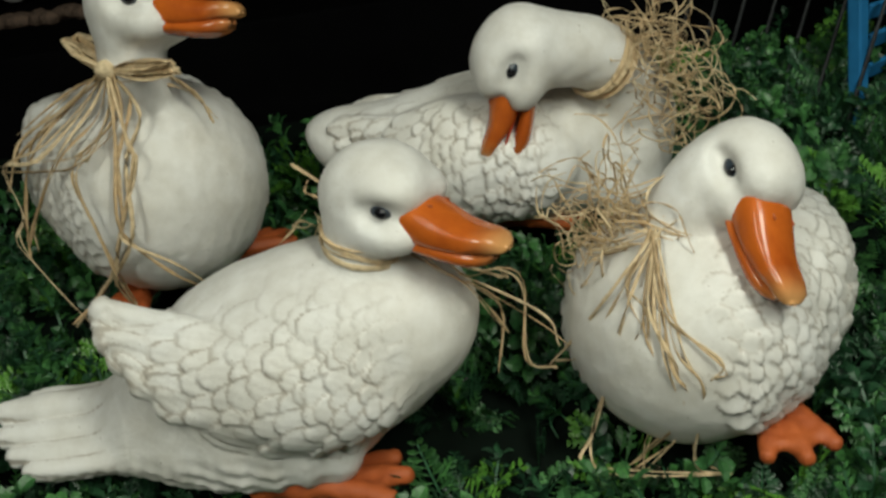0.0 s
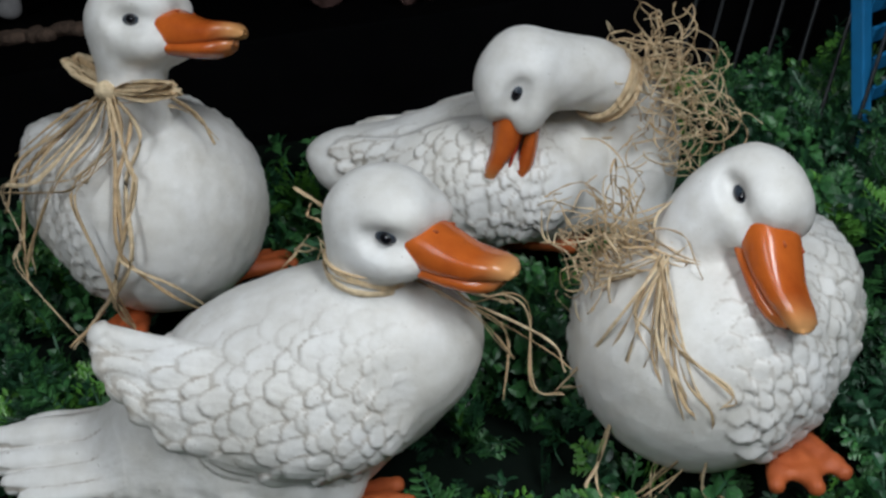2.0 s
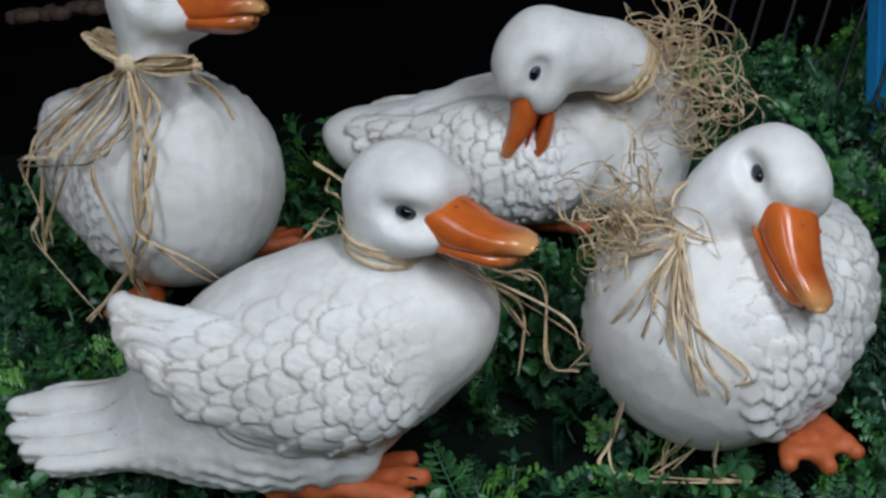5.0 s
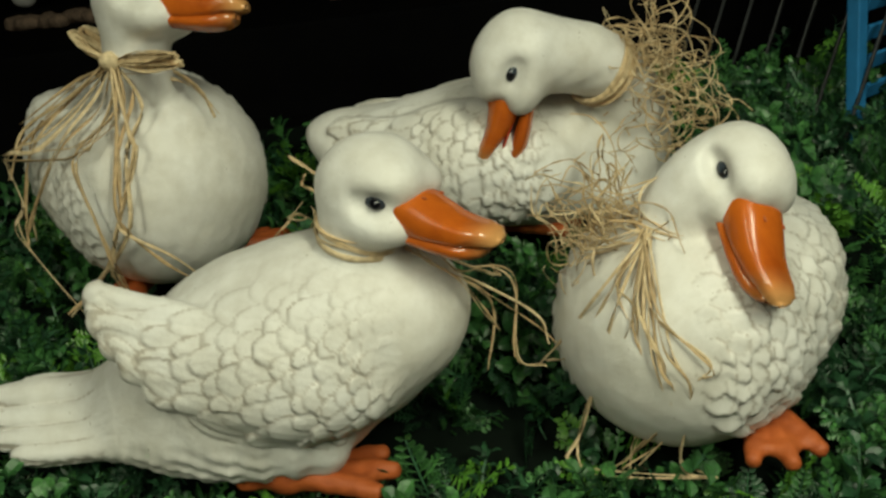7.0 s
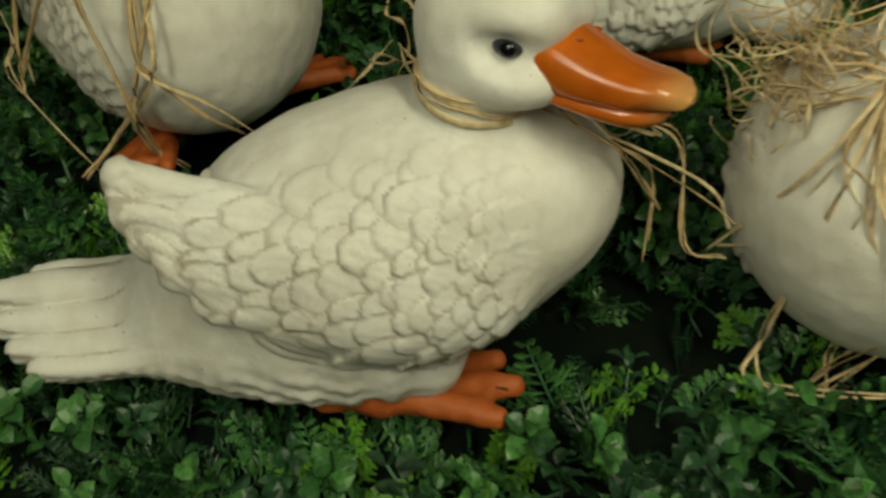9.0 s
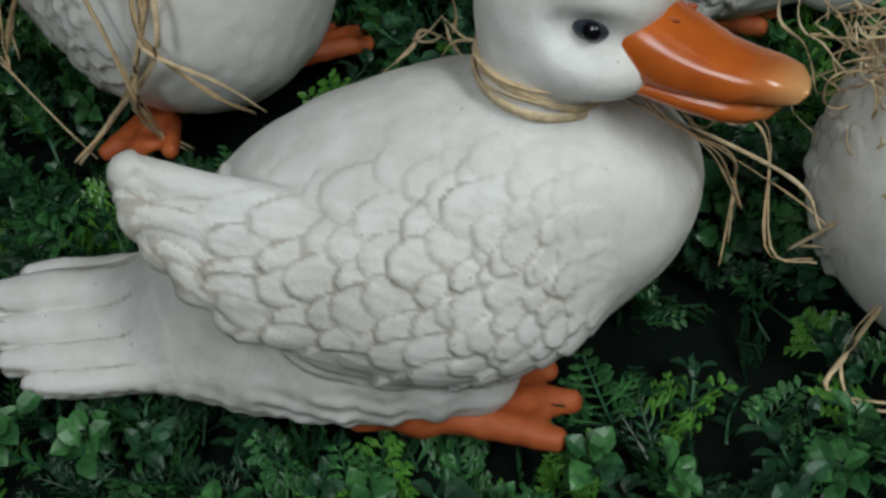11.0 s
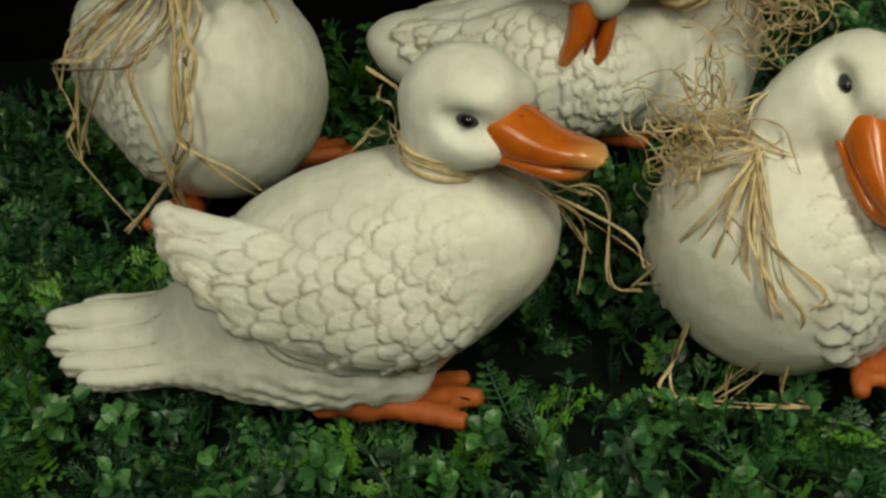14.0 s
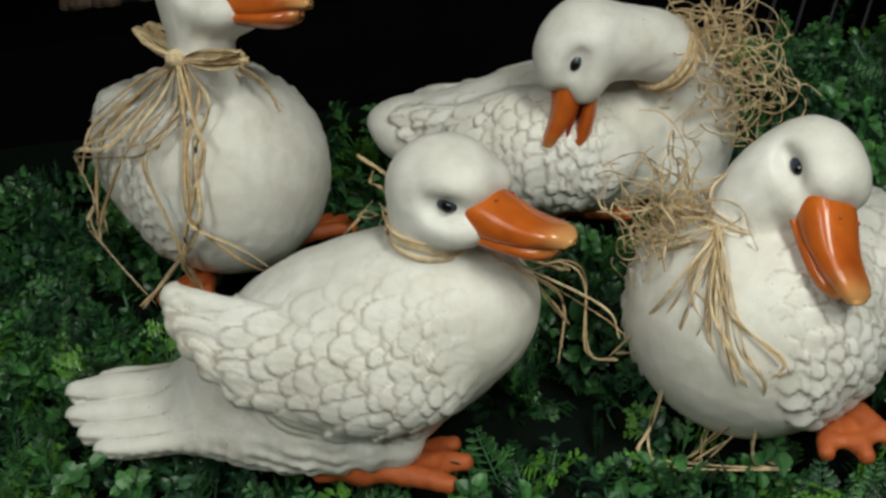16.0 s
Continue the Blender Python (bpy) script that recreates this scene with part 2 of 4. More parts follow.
def ripple(v, seed, size):
    """Soft unevenness, between -1 and 1."""
    rng = np.random.RandomState(seed)
    out = np.zeros(len(v))
    for _ in range(7):
        w = rng.normal(0, 1, 3)
        w *= 6.28 / size / np.linalg.norm(w) * rng.uniform(0.7, 1.5)
        out += np.sin(v @ w + rng.uniform(0, 6.28))
    return out / 4


def wing_seeds(f, side, lower, upper, seed, lengths=(0.0070, 0.021), widths=(0.0066, 0.0082), bare=0.0, lift=0.0020):
    """Feathers laid in courses over one side of a body, from the shoulder to the wing's end, between two edges given as x, z.
    Each: centre, normal, direction, half-length, half-width, lift; the hindmost first."""
    rng = random.Random(seed)
    lo, hi = spline([(x, 0, z) for x, z in lower], 60), spline([(x, 0, z) for x, z in upper], 60)
    mid = (lo + hi) / 2
    run = np.concatenate([[0], np.cumsum(np.linalg.norm(np.diff(mid, axis=0), axis=1))])
    found, at, course = [], 0.004, 0
    while at < run[-1] - 0.3 * lengths[1]:
        t = at / run[-1]
        a = lengths[0] + (lengths[1] - lengths[0]) * t ** 1.5
        b = widths[0] + (widths[1] - widths[0]) * math.sin(3.14 * min(1, t * 1.15)) ** 2
        i = int(np.searchsorted(run, at).clip(0, 58))
        span = np.linalg.norm(hi[i] - lo[i]) * 1.22
        count = max(3, round(span / (1.75 * b)))
        for k in range(count + course % 2):
            q = (k + (0.5 if course % 2 == 0 else 0.0)) / count
            if q > 1.02:
                continue
            j = min(59, max(0, i + rng.randrange(-1, 2)))
            p = lo[j] * (1 - q) + hi[j] * q
            j2 = min(59, j + 3)
            u = (lo[j2] - lo[j2 - 3]) * (1 - q) + (hi[j2] - hi[j2 - 3]) * q
            size = rng.uniform(0.9, 1.18)
            fade = min(1.0, (1.05 - q) / max(bare, 0.02)) * min(1.0, 0.35 + at / 0.02)
            found.append((p + np.array([rng.uniform(-0.0015, 0.0015), 0, rng.uniform(-0.001, 0.001)]), u, a * size, b * size * rng.uniform(0.95, 1.15), lift * (1 + 0.35 * t) * rng.uniform(0.7, 1.35) * fade, rng.uniform(-11, 11)))
        at += a * rng.uniform(0.80, 0.90)
        course += 1
    p = np.array([k[0] for k in found], np.float32)
    inward = np.array([0, -side, 0], np.float32)
    p[:, 1] = side * 0.13
    for _ in range(70):
        p = p + inward * np.clip(f(p), -0.004, 0.012)[:, None] * 0.6
    n = gradient(f, p)
    out = []
    for i, (_, u, a, b, up, turn) in enumerate(found):
        u = u - n[i] * (n[i] @ u)
        u /= np.linalg.norm(u) + 1e-9
        w = np.cross(n[i], u)
        c, s = math.cos(radians(turn)), math.sin(radians(turn))
        out.append((p[i], n[i], u * c + w * s, a, b, up))
    return out[::-1]


def tail_seeds(f, quills):
    """Long tail feathers over the given quills, the lowest first."""
    out = []
    for a, b, ra, rb in quills[::-1]:
        a, b = np.array(a), np.array(b)
        u = (b - a) / np.linalg.norm(b - a)
        p = (0.42 * a + 0.58 * b + np.array((0, -0.6, 0.8)) * rb)[None].astype(np.float32)
        for _ in range(8):
            p = p - f(p)[:, None] * gradient(f, p)
        n = gradient(f, p)[0]
        u = u - n * (n @ u)
        out.append((p[0], n, u / np.linalg.norm(u), 0.42 * np.linalg.norm(b - a) + rb, rb * 1.02, 0.0026))
    return out


def relief(v, feathers):
    """Heights and rim wash of shingled feathers at the points v; each feather lies over the one behind it."""
    height, wash = np.zeros(len(v)), np.zeros(len(v))
    for p, n, u, a, b, up in feathers:
        d = v - p
        near = np.nonzero((d * d).sum(1) < (1.35 * max(a, b)) ** 2)[0]
        d = d[near]
        x, y, z = d @ u / a, d @ np.cross(n, u) / b, np.abs(d @ n)
        ok = z < 0.016
        near, x, y = near[ok], x[ok], y[ok]
        r = (np.abs(x) ** 2.3 + np.abs(y * (1 + 0.12 * x)) ** 2.3) ** (1 / 2.3)
        rim = (r >= 1) & (r < 1 + 0.0012 / b) & (x > -0.35)
        wash[near[rim]] = min(0.9, 0.6 * up / 0.0016)
        q = r < 1
        e = np.clip((r[q] - 0.72) / 0.28, 0, 1)
        height[near[q]] = up * (0.10 + 0.90 * ((x[q] + 1) / 2) ** 1.8) * (1 - 0.18 * y[q] ** 2) * (1 - 0.16 * e * e) + 0.00008 * np.sin(11 * y[q] + 5 * x[q])
        wash[near[q]] = 0.12 * e
    return height, wash


def loft(sections, segs=20, power=2.4):
    """A closed form through sections x, half-width, top, bottom along x."""
    v, f = [], []
    for x, w, top, bot in sections:
        for k in range(segs):
            a = 2 * math.pi * k / segs
            c, s = math.cos(a), math.sin(a)
            e = 2 / power
            y = w * math.copysign(abs(c) ** e, c)
            z = (top + bot) / 2 + (top - bot) / 2 * math.copysign(abs(s) ** e, s)
            v.append((x, y, z))
    for i in range(len(sections) - 1):
        for k in range(segs):
            a, b = i * segs + k, i * segs + (k + 1) % segs
            f.append((a, a + segs, b + segs, b)[::-1])
    f.append(tuple(range(segs)))
    f.append(tuple((len(sections) - 1) * segs + k for k in range(segs))[::-1])
    return np.array(v), f


def ball(radius, segs=16, rings=10):
    v, f = [(0, 0, radius)], []
    for i in range(1, rings):
        t = math.pi * i / rings
        v += [(radius * math.sin(t) * math.cos(2 * math.pi * k / segs), radius * math.sin(t) * math.sin(2 * math.pi * k / segs), radius * math.cos(t)) for k in range(segs)]
    v.append((0, 0, -radius))
    for k in range(segs):
        f.append((0, 1 + k, 1 + (k + 1) % segs))
        f.append((len(v) - 1, len(v) - 1 - segs + (k + 1) % segs, len(v) - 1 - segs + k))
    for i in range(rings - 2):
        for k in range(segs):
            a, b = 1 + i * segs + k, 1 + i * segs + (k + 1) % segs
            f.append((a, a + segs, b + segs, b))
    return np.array(v), f


class Sculpt:
    """Gathers the pieces of one figurine into one mesh."""

    def __init__(self):
        self.v, self.f, self.i, self.paint, self.n = [], [], [], [], 0

    def add(self, v, f, material, m=None, paint=None):
        v = np.asarray(v, float)
        if m is not None:
            m = np.array(m)
            v = v @ m[:3, :3].T + m[:3, 3]
        self.v.append(v)
        self.f += [tuple(int(k) + self.n for k in q) for q in f]
        self.i += [material] * len(f)
        self.paint.append(np.zeros(len(v)) if paint is None else paint)
        self.n += len(v)

    def finish(self, name, m, label):
        me = mesh_of(name, np.vstack(self.v), self.f, [WHITE, BEAK, FOOT, EYE_RING, EYE_BLACK, MOUTH], self.i, True, np.concatenate(self.paint))
        ob = new(name, me)
        ob.matrix_world = m
        return tagged(ob, label, "figurine", "duck figurines on the mat")


def head_parts(s, m, opened=0.0, k=1.0, bill=1.0, eye_back=0.0):
    """Bill and eyes in the head's frame m: x forward, z up."""
    shut = np.array(m) @ np.array(Matrix.Diagonal((bill, bill, bill, 1)))
    upper = [(0.010, 0.0165, 0.0120, -0.0120), (0.019, 0.0180, 0.0128, -0.0125), (0.028, 0.0178, 0.0105, -0.0135), (0.037, 0.0170, 0.0072, -0.0134), (0.046, 0.0160, 0.0042, -0.0124),
             (0.055, 0.0150, 0.0028, -0.0106), (0.063, 0.0138, 0.0026, -0.0084), (0.0695, 0.0110, 0.0016, -0.0080), (0.0730, 0.0066, -0.0012, -0.0074), (0.0745, 0.0020, -0.0034, -0.0058)]
    v, f = loft(upper, 28, 2.25)
    v[:, 2] -= np.where(v[:, 2] < -0.005, 0.0024 * np.abs(v[:, 1]) / 0.015, 0)
    v[:, 2] += 0.0004 * ripple(v, 8, 0.02)
    s.add(v, f, 1, shut, np.clip((v[:, 0] - 0.060) / 0.014, 0, 1) * 0.75)
    lower = [(0.012, 0.0150, -0.008, -0.0170), (0.026, 0.0150, -0.009, -0.0188), (0.040, 0.0144, -0.0085, -0.0202), (0.052, 0.0132, -0.0080, -0.0204), (0.060, 0.0112, -0.0078, -0.0186), (0.0655, 0.0078, -0.0080, -0.0158), (0.0680, 0.0032, -0.0085, -0.0125)]
    v, f = loft(lower, 24, 2.2)
    s.add(v, f, 1, shut @ np.array(pose(0, 0, 0, 0, opened, 0)), np.clip((v[:, 0] - 0.058) / 0.012, 0, 1) * 0.4)
    if opened:
        tongue = [(0.020, 0.0125, -0.008, -0.0115), (0.045, 0.0118, -0.0082, -0.0115), (0.058, 0.0085, -0.0085, -0.0112), (0.063, 0.004, -0.009, -0.0110)]
        v, f = loft(tongue, 16)
        s.add(v, f, 5, shut @ np.array(pose(0, 0, 0, 0, opened * 0.4, 0)), None)
    for side in (-1, 1):
        v, f = loft([(0, 0.0005, 0.0005, -0.0005), (0.0018, 0.0010, 0.0008, -0.0008), (0.0036, 0.0005, 0.0005, -0.0005)], 8)
        s.add(v, f, 2, shut @ np.array(pose(0.029, side * 0.0085, 0.0088)))
        v, f = ball(0.0054)
        s.add(v * (1.18, 0.9, 0.76), f, 3, np.array(m) @ np.array(pose(0.0085 - eye_back, side * (0.0192 + 0.13 * eye_back) * k, 0.0030 * k)))
        v, f = ball(0.0036)
        s.add(v * (1.05, 0.6, 0.9), f, 4, np.array(m) @ np.array(pose(0.0098 - eye_back, side * (0.0222 + 0.13 * eye_back) * k, 0.0030 * k)))


def head_field(m, k=1.0, eye_back=0.0):
    """The skull, brow, cheeks and eye hollows in the head's frame m."""
    r = Matrix(m).to_3x3().to_euler()
    turn = [math.degrees(a) for a in r]

    def at(x, y, z):
        return (Matrix(m) @ Vector((x, y, z)))[:]

    def round_form(x, y, z, radii, blend):
        return ellipsoid(at(x * k, y * k, z * k), [r * k for r in radii], turn, blend)
    out = [round_form(-0.008, 0, 0.005, (0.0318, 0.0275, 0.0290), 0.012), round_form(0.004, 0, 0.013, (0.0215, 0.0215, 0.0175), 0.010)]
    for side in (1, -1):
        out += [round_form(0.008, side * 0.0120, 0.0125, (0.0180, 0.0125, 0.0110), 0.008), round_form(0.008, side * 0.0110, -0.0105, (0.0200, 0.0155, 0.0125), 0.007)]
    for side in (1, -1):
        out.append(round_form(0.010 - eye_back / k, side * (0.0268 + 0.20 * eye_back), 0.0020, (0.0120, 0.0060, 0.0062), -0.008))
    return out


def foot(s, m, length=0.062, spread=21):
    """A webbed foot, heel at the origin, toes along x."""
    items = []
    tips = []
    for a in (-spread, 0, spread):
        l = length * (1.0 if a == 0 else 0.93)
        tip = (l * math.cos(radians(a)), l * math.sin(radians(a)), 0.004)
        tips.append(tip)
        items += [cone((0, 0, 0.010), tip, 0.0085, 0.0052, 0.006)]
    for i in (0, 1):
        for k in (0.3, 0.5, 0.7, 0.85):
            a, b = np.array(tips[i]) * k, np.array(tips[i + 1]) * k
            items.append(cone((a[0], a[1], 0.0055), (b[0], b[1], 0.0055), 0.0036, 0.0036, 0.005))
    items.append(cone((0, 0, 0.008), (-0.010, 0, 0.04), 0.009, 0.011, 0.01))
    items.append(cone((0, 0, 0.009), (-0.026, 0.002, 0.006), 0.0085, 0.0065, 0.006))
    f = blend_all(items)
    v, q = solid(f, (-0.04, -0.045, -0.006), (0.075, 0.045, 0.055), 0.0022)
    v = v + gradient(f, v) * (ripple(v, 5, 0.010) * 0.0004)[:, None]
    s.add(v, q, 2, m)


def duck(label, place, turn, body, neck, wings, head, feet, box_lo, box_hi, opened=0.0, skull=1.0, bill=1.0, fine=0.0018, tail=(), eye_back=0.0):
    """One figurine. body: fields; neck: points and radii up to the head; wings: sides and their feathers' edges; head and feet: poses in the world."""
    s = Sculpt()
    here = pose(*place, 0, 0, turn)
    back = here.inverted()
    head = back @ head
    points, radii = neck
    points = [tuple(back @ Vector(p)) for p in points] + [tuple(head @ Vector((-0.010, 0, -0.002)))]
    f = blend_all(body + tube(points, radii, 0.009) + head_field(head, skull, eye_back))
    trunk = blend_all(body)
    v, q = solid(f, box_lo, box_hi, fine)
    n = gradient(f, v)
    crumple = np.clip((0.052 - v[:, 2]) / 0.025, 0, 1) * np.clip((0.03 - v[:, 0]) / 0.03, 0, 1) * ripple(v, 6, 0.013) * 0.0010
    grain = ripple(v, 3, 0.04) * 0.0006 + ripple(v, 4, 0.017) * 0.00022 + ripple(v, 9, 0.007) * 0.00007
    wash = np.zeros(len(v))
    height = np.zeros(len(v))
    for side, edges in wings:
        h, w = relief(v, wing_seeds(trunk, side, **edges))
        own = (h > height) | ((w > 0) & (side * v[:, 1] > 0))
        height, wash = np.where(own, h, height), np.where(own, w, wash)
    if tail:
        h, w = relief(v, tail_seeds(trunk, tail))
        own = v[:, 0] < -0.098
        height, wash = np.where(own, np.maximum(h, height), height), np.where(own, np.maximum(w, wash), wash)
    v = v + n * (crumple * (height <= 0) + grain + height)[:, None]
    s.add(v, q, 0, None, wash)
    head_parts(s, head, opened, skull, bill, eye_back)
    for m in feet:
        foot(s, back @ m)
    return s.finish("duck_figurine", here, label)


def flat_cone(a, b, ra, rb, blend, flat=1.12, axis=2):
    """A tapered rod, flattened along one axis."""
    k = np.ones(3, np.float32)
    k[axis] = flat
    f, _ = cone(np.array(a) * k, np.array(b) * k, ra, rb)
    return (lambda p: f(p * k) / flat), blend


def tail_field(x, z, rise, lengths=(0.072, 0.082, 0.086, 0.082, 0.072), gap=15, wide=0.0115, drop=0.0):
    """A fan of long tail feathers that points backwards; drop: how far each lies below the next."""
    out = []
    for i, l in enumerate(lengths):
        a = (i - 2) * gap
        d = np.array((-math.cos(radians(a)) * math.cos(radians(rise)), math.sin(radians(a)), math.sin(radians(rise))))
        c = np.array((x, (i - 2) * wide * 0.5, z + (i - 2) * drop))
        out.append(flat_cone(c, c + d * (l - wide), wide * 0.9, wide, 0.0012 if i else 0.02))
    return out


# ---- room ----
def slab(name, lo, hi, material, label="", kind="structure", bevel=0.0):
    bm = box(bmesh.new(), lo, hi, bevel)
    ob = part(name, bm, material, None)
    return tagged(ob, label, "", "", kind)


slab("floor", (-3, -2.5, -0.86), (3, 4, -0.8), DARK_WALL)
slab("ceiling", (-3, -2.5, 1.7), (3, 4, 1.78), DARK_WALL)
slab("wall_north", (-3, 4.0, -0.86), (3, 4.1, 1.78), DARK_WALL)
slab("wall_south", (-3, -2.6, -0.86), (3, -2.5, 1.78), DARK_WALL)
slab("wall_east", (3.0, -2.6, -0.86), (3.1, 4.1, 1.78), DARK_WALL)
slab("wall_west", (-3.1, -2.6, -0.86), (-3.0, 4.1, 1.78), DARK_WALL)

# ---- the figurines ----
HEAD_TURNED = pose(-0.0568, 0.5283, 0.1783, -8.1, 10.1, -32.1)
HEAD_UPRIGHT = pose(-0.2077, 0.6860, 0.2810, -16.9, 3.2, -21.0)
HEAD_PREENING = pose(0.0275, 0.686, 0.2085, 3, 60, 176.5)
HEAD_FRONTAL = pose(0.1332, 0.5225, 0.1655, -40.0, 38.5, -81.4)

TAIL_QUILLS = (((-0.070, 0.018, 0.058), (-0.186, 0.024, 0.050), 0.0100, 0.0080), ((-0.070, 0.004, 0.064), (-0.195, 0.002, 0.0545), 0.0115, 0.0094), ((-0.070, -0.009, 0.053), (-0.192, -0.011, 0.0445), 0.0100, 0.0080),
               ((-0.070, -0.019, 0.046), (-0.181, -0.021, 0.0365), 0.0100, 0.0075), ((-0.070, -0.028, 0.040), (-0.168, -0.029, 0.0305), 0.0100, 0.0068))
TAIL = blend_all([flat_cone(a, b, ra, rb, 0.0035) for a, b, ra, rb in TAIL_QUILLS])
# long quills whose ends step down from the raised wing tip
QUILLS = [flat_cone((xa, side * ya, za), (xb, side * yb, zb), 0.0125, r, 0.0035, 1.5, 1) for side in (-1,) for xa, ya, za, xb, yb, zb, r in (
    (0.000, 0.042, 0.108, -0.0880, 0.034, 0.1335, 0.0095), (0.000, 0.048, 0.101, -0.0865, 0.041, 0.1215, 0.0085), (0.000, 0.051, 0.094, -0.0800, 0.046, 0.1100, 0.0082), (0.005, 0.053, 0.085, -0.0700, 0.050, 0.0985, 0.0080), (0.015, 0.052, 0.076, -0.0560, 0.052, 0.0840, 0.0090))]

duck("white ceramic duck with moulded wing feathers, head turned aside", (-0.130, 0.550, 0.003), -8,
     [ellipsoid((0.001, 0, 0.082), (0.088, 0.056, 0.058), (0, -10, 0)), ellipsoid((0.054, 0, 0.101), (0.060, 0.049, 0.043), (0, -8, 0), 0.03), ellipsoid((0.006, 0, 0.104), (0.082, 0.046, 0.042), (0, -10, 0), 0.02),
      ellipsoid((-0.030, 0, 0.043), (0.070, 0.044, 0.041), (0, 4, 0), 0.03), ellipsoid((-0.070, 0, 0.054), (0.050, 0.036, 0.032), (0, 2, 0), 0.03)]
     + [ellipsoid((x, -0.036 - d, 0.034), (w, 0.010, 0.020), (12, t, 0), 0.009) for x, d, w, t in ((-0.066, -0.006, 0.014, -14), (-0.044, 0.0, 0.010, 10), (-0.030, 0.002, 0.007, -6), (-0.012, 0.002, 0.011, 4), (0.010, 0.001, 0.008, 16), (0.028, -0.003, 0.012, 20))]
     + [ellipsoid((0.012, side * 0.036, 0.087), (0.066, 0.0285, 0.040), (side * 14, 4, side * 2), 0.006) for side in (-1, 1)] + [(TAIL, 0.022)] + QUILLS,
     ([(-0.076, 0.545, 0.100), (-0.0740, 0.5380, 0.134), (-0.0744, 0.5345, 0.1589)], [0.034, 0.0220, 0.0172, 0.0200]),
     [(side, dict(lower=[(0.078, 0.070), (0.060, 0.054), (0.030, 0.050), (-0.010, 0.058), (-0.045, 0.070), (-0.070, 0.090), (-0.084, 0.112)], upper=[(0.082, 0.124), (0.060, 0.139), (0.025, 0.145), (-0.010, 0.138), (-0.045, 0.130), (-0.072, 0.137), (-0.092, 0.143)],
                 seed=3 + side, lengths=(0.0072, 0.0340), widths=(0.0064, 0.0090), bare=0.40, lift=0.0025)) for side in (-1, 1)],
     HEAD_TURNED, [pose(-0.136, 0.523, 0.008, 0, 0, 0), pose(-0.150, 0.580, 0.016, 0, 0, 0)], (-0.23, -0.10, -0.002), (0.15, 0.10, 0.24), fine=0.0014, tail=TAIL_QUILLS)

duck("white ceramic duck standing upright with a raffia bow", (-0.244, 0.737, 0.070), -52,
     [ellipsoid((0.0, 0, 0.080), (0.075, 0.073, 0.075)), ellipsoid((0.022, 0, 0.080), (0.059, 0.062, 0.068), blend=0.03),
      ellipsoid((-0.055, 0, 0.10), (0.050, 0.038, 0.034), (0, 18, 0), 0.03)]
     + [ellipsoid((-0.030, side * 0.046, 0.096), (0.078, 0.030, 0.048), (side * 12, 20, side * 4), 0.005) for side in (-1, 1)]
     + tail_field(-0.070, 0.120, 28, (0.038, 0.043, 0.046, 0.043, 0.038)),
     ([(-0.236, 0.718, 0.205), (-0.227, 0.694, 0.242)], [0.028, 0.0185, 0.0200]),
     [(side, dict(lower=[(0.046, 0.066), (0.022, 0.034), (-0.020, 0.030), (-0.060, 0.062), (-0.090, 0.095)], upper=[(0.038, 0.128), (0.010, 0.142), (-0.030, 0.148), (-0.065, 0.146), (-0.098, 0.136)],
                 seed=5 + side, lengths=(0.0066, 0.0190), widths=(0.0060, 0.0080), bare=0.15, lift=0.0034)) for side in (-1, 1)],
     HEAD_UPRIGHT, [pose(-0.268, 0.720, 0.070, 0, 0, -100) @ Matrix.Scale(0.85, 4), pose(-0.206, 0.742, 0.078, 0, 0, 40) @ Matrix.Scale(0.85, 4)], (-0.17, -0.10, -0.005), (0.14, 0.10, 0.28), eye_back=0.003)

duck("white ceramic duck preening, head bent back over its wing", (-0.002, 0.758, 0.074), -12,
     [ellipsoid((0.0, 0, 0.060), (0.086, 0.062, 0.054)), ellipsoid((0.055, 0, 0.060), (0.046, 0.048, 0.052), blend=0.03),
      ellipsoid((-0.065, 0, 0.066), (0.060, 0.034, 0.030), (0, 6, 0), 0.03), ellipsoid((-0.100, 0, 0.076), (0.038, 0.028, 0.022), (0, 12, 0), 0.02)]
     + [ellipsoid((0.004, side * 0.044, 0.066), (0.072, 0.034, 0.044), (side * 14, 6, side * 5), 0.005) for side in (-1, 1)]
     + [flat_cone((-0.02, side * 0.045, 0.080), (-0.098, side * 0.022, 0.092), 0.018, 0.008, 0.005, 1.4, 1) for side in (-1, 1)],
     ([(0.0951, 0.7303, 0.1095), (0.1083, 0.7318, 0.148), (0.0988, 0.7199, 0.1852), (0.0692, 0.7031, 0.2080)], [0.031, 0.026, 0.021, 0.0225, 0.0235]),
     [(side, dict(lower=[(0.064, 0.050), (0.040, 0.028), (0.0, 0.028), (-0.040, 0.045), (-0.085, 0.070)], upper=[(0.066, 0.092), (0.036, 0.110), (0.0, 0.112), (-0.040, 0.104), (-0.100, 0.098)],
                 seed=7 + side, lengths=(0.0060, 0.0190), widths=(0.0056, 0.0080), bare=0.12, lift=0.0034)) for side in (-1, 1)],
     HEAD_PREENING, [pose(0.0, 0.748, 0.075, 0, 0, -8), pose(0.01, 0.79, 0.09, 0, 0, 0)], (-0.19, -0.12, -0.005), (0.16, 0.10, 0.24), opened=11, skull=0.96, bill=0.92, eye_back=0.008)

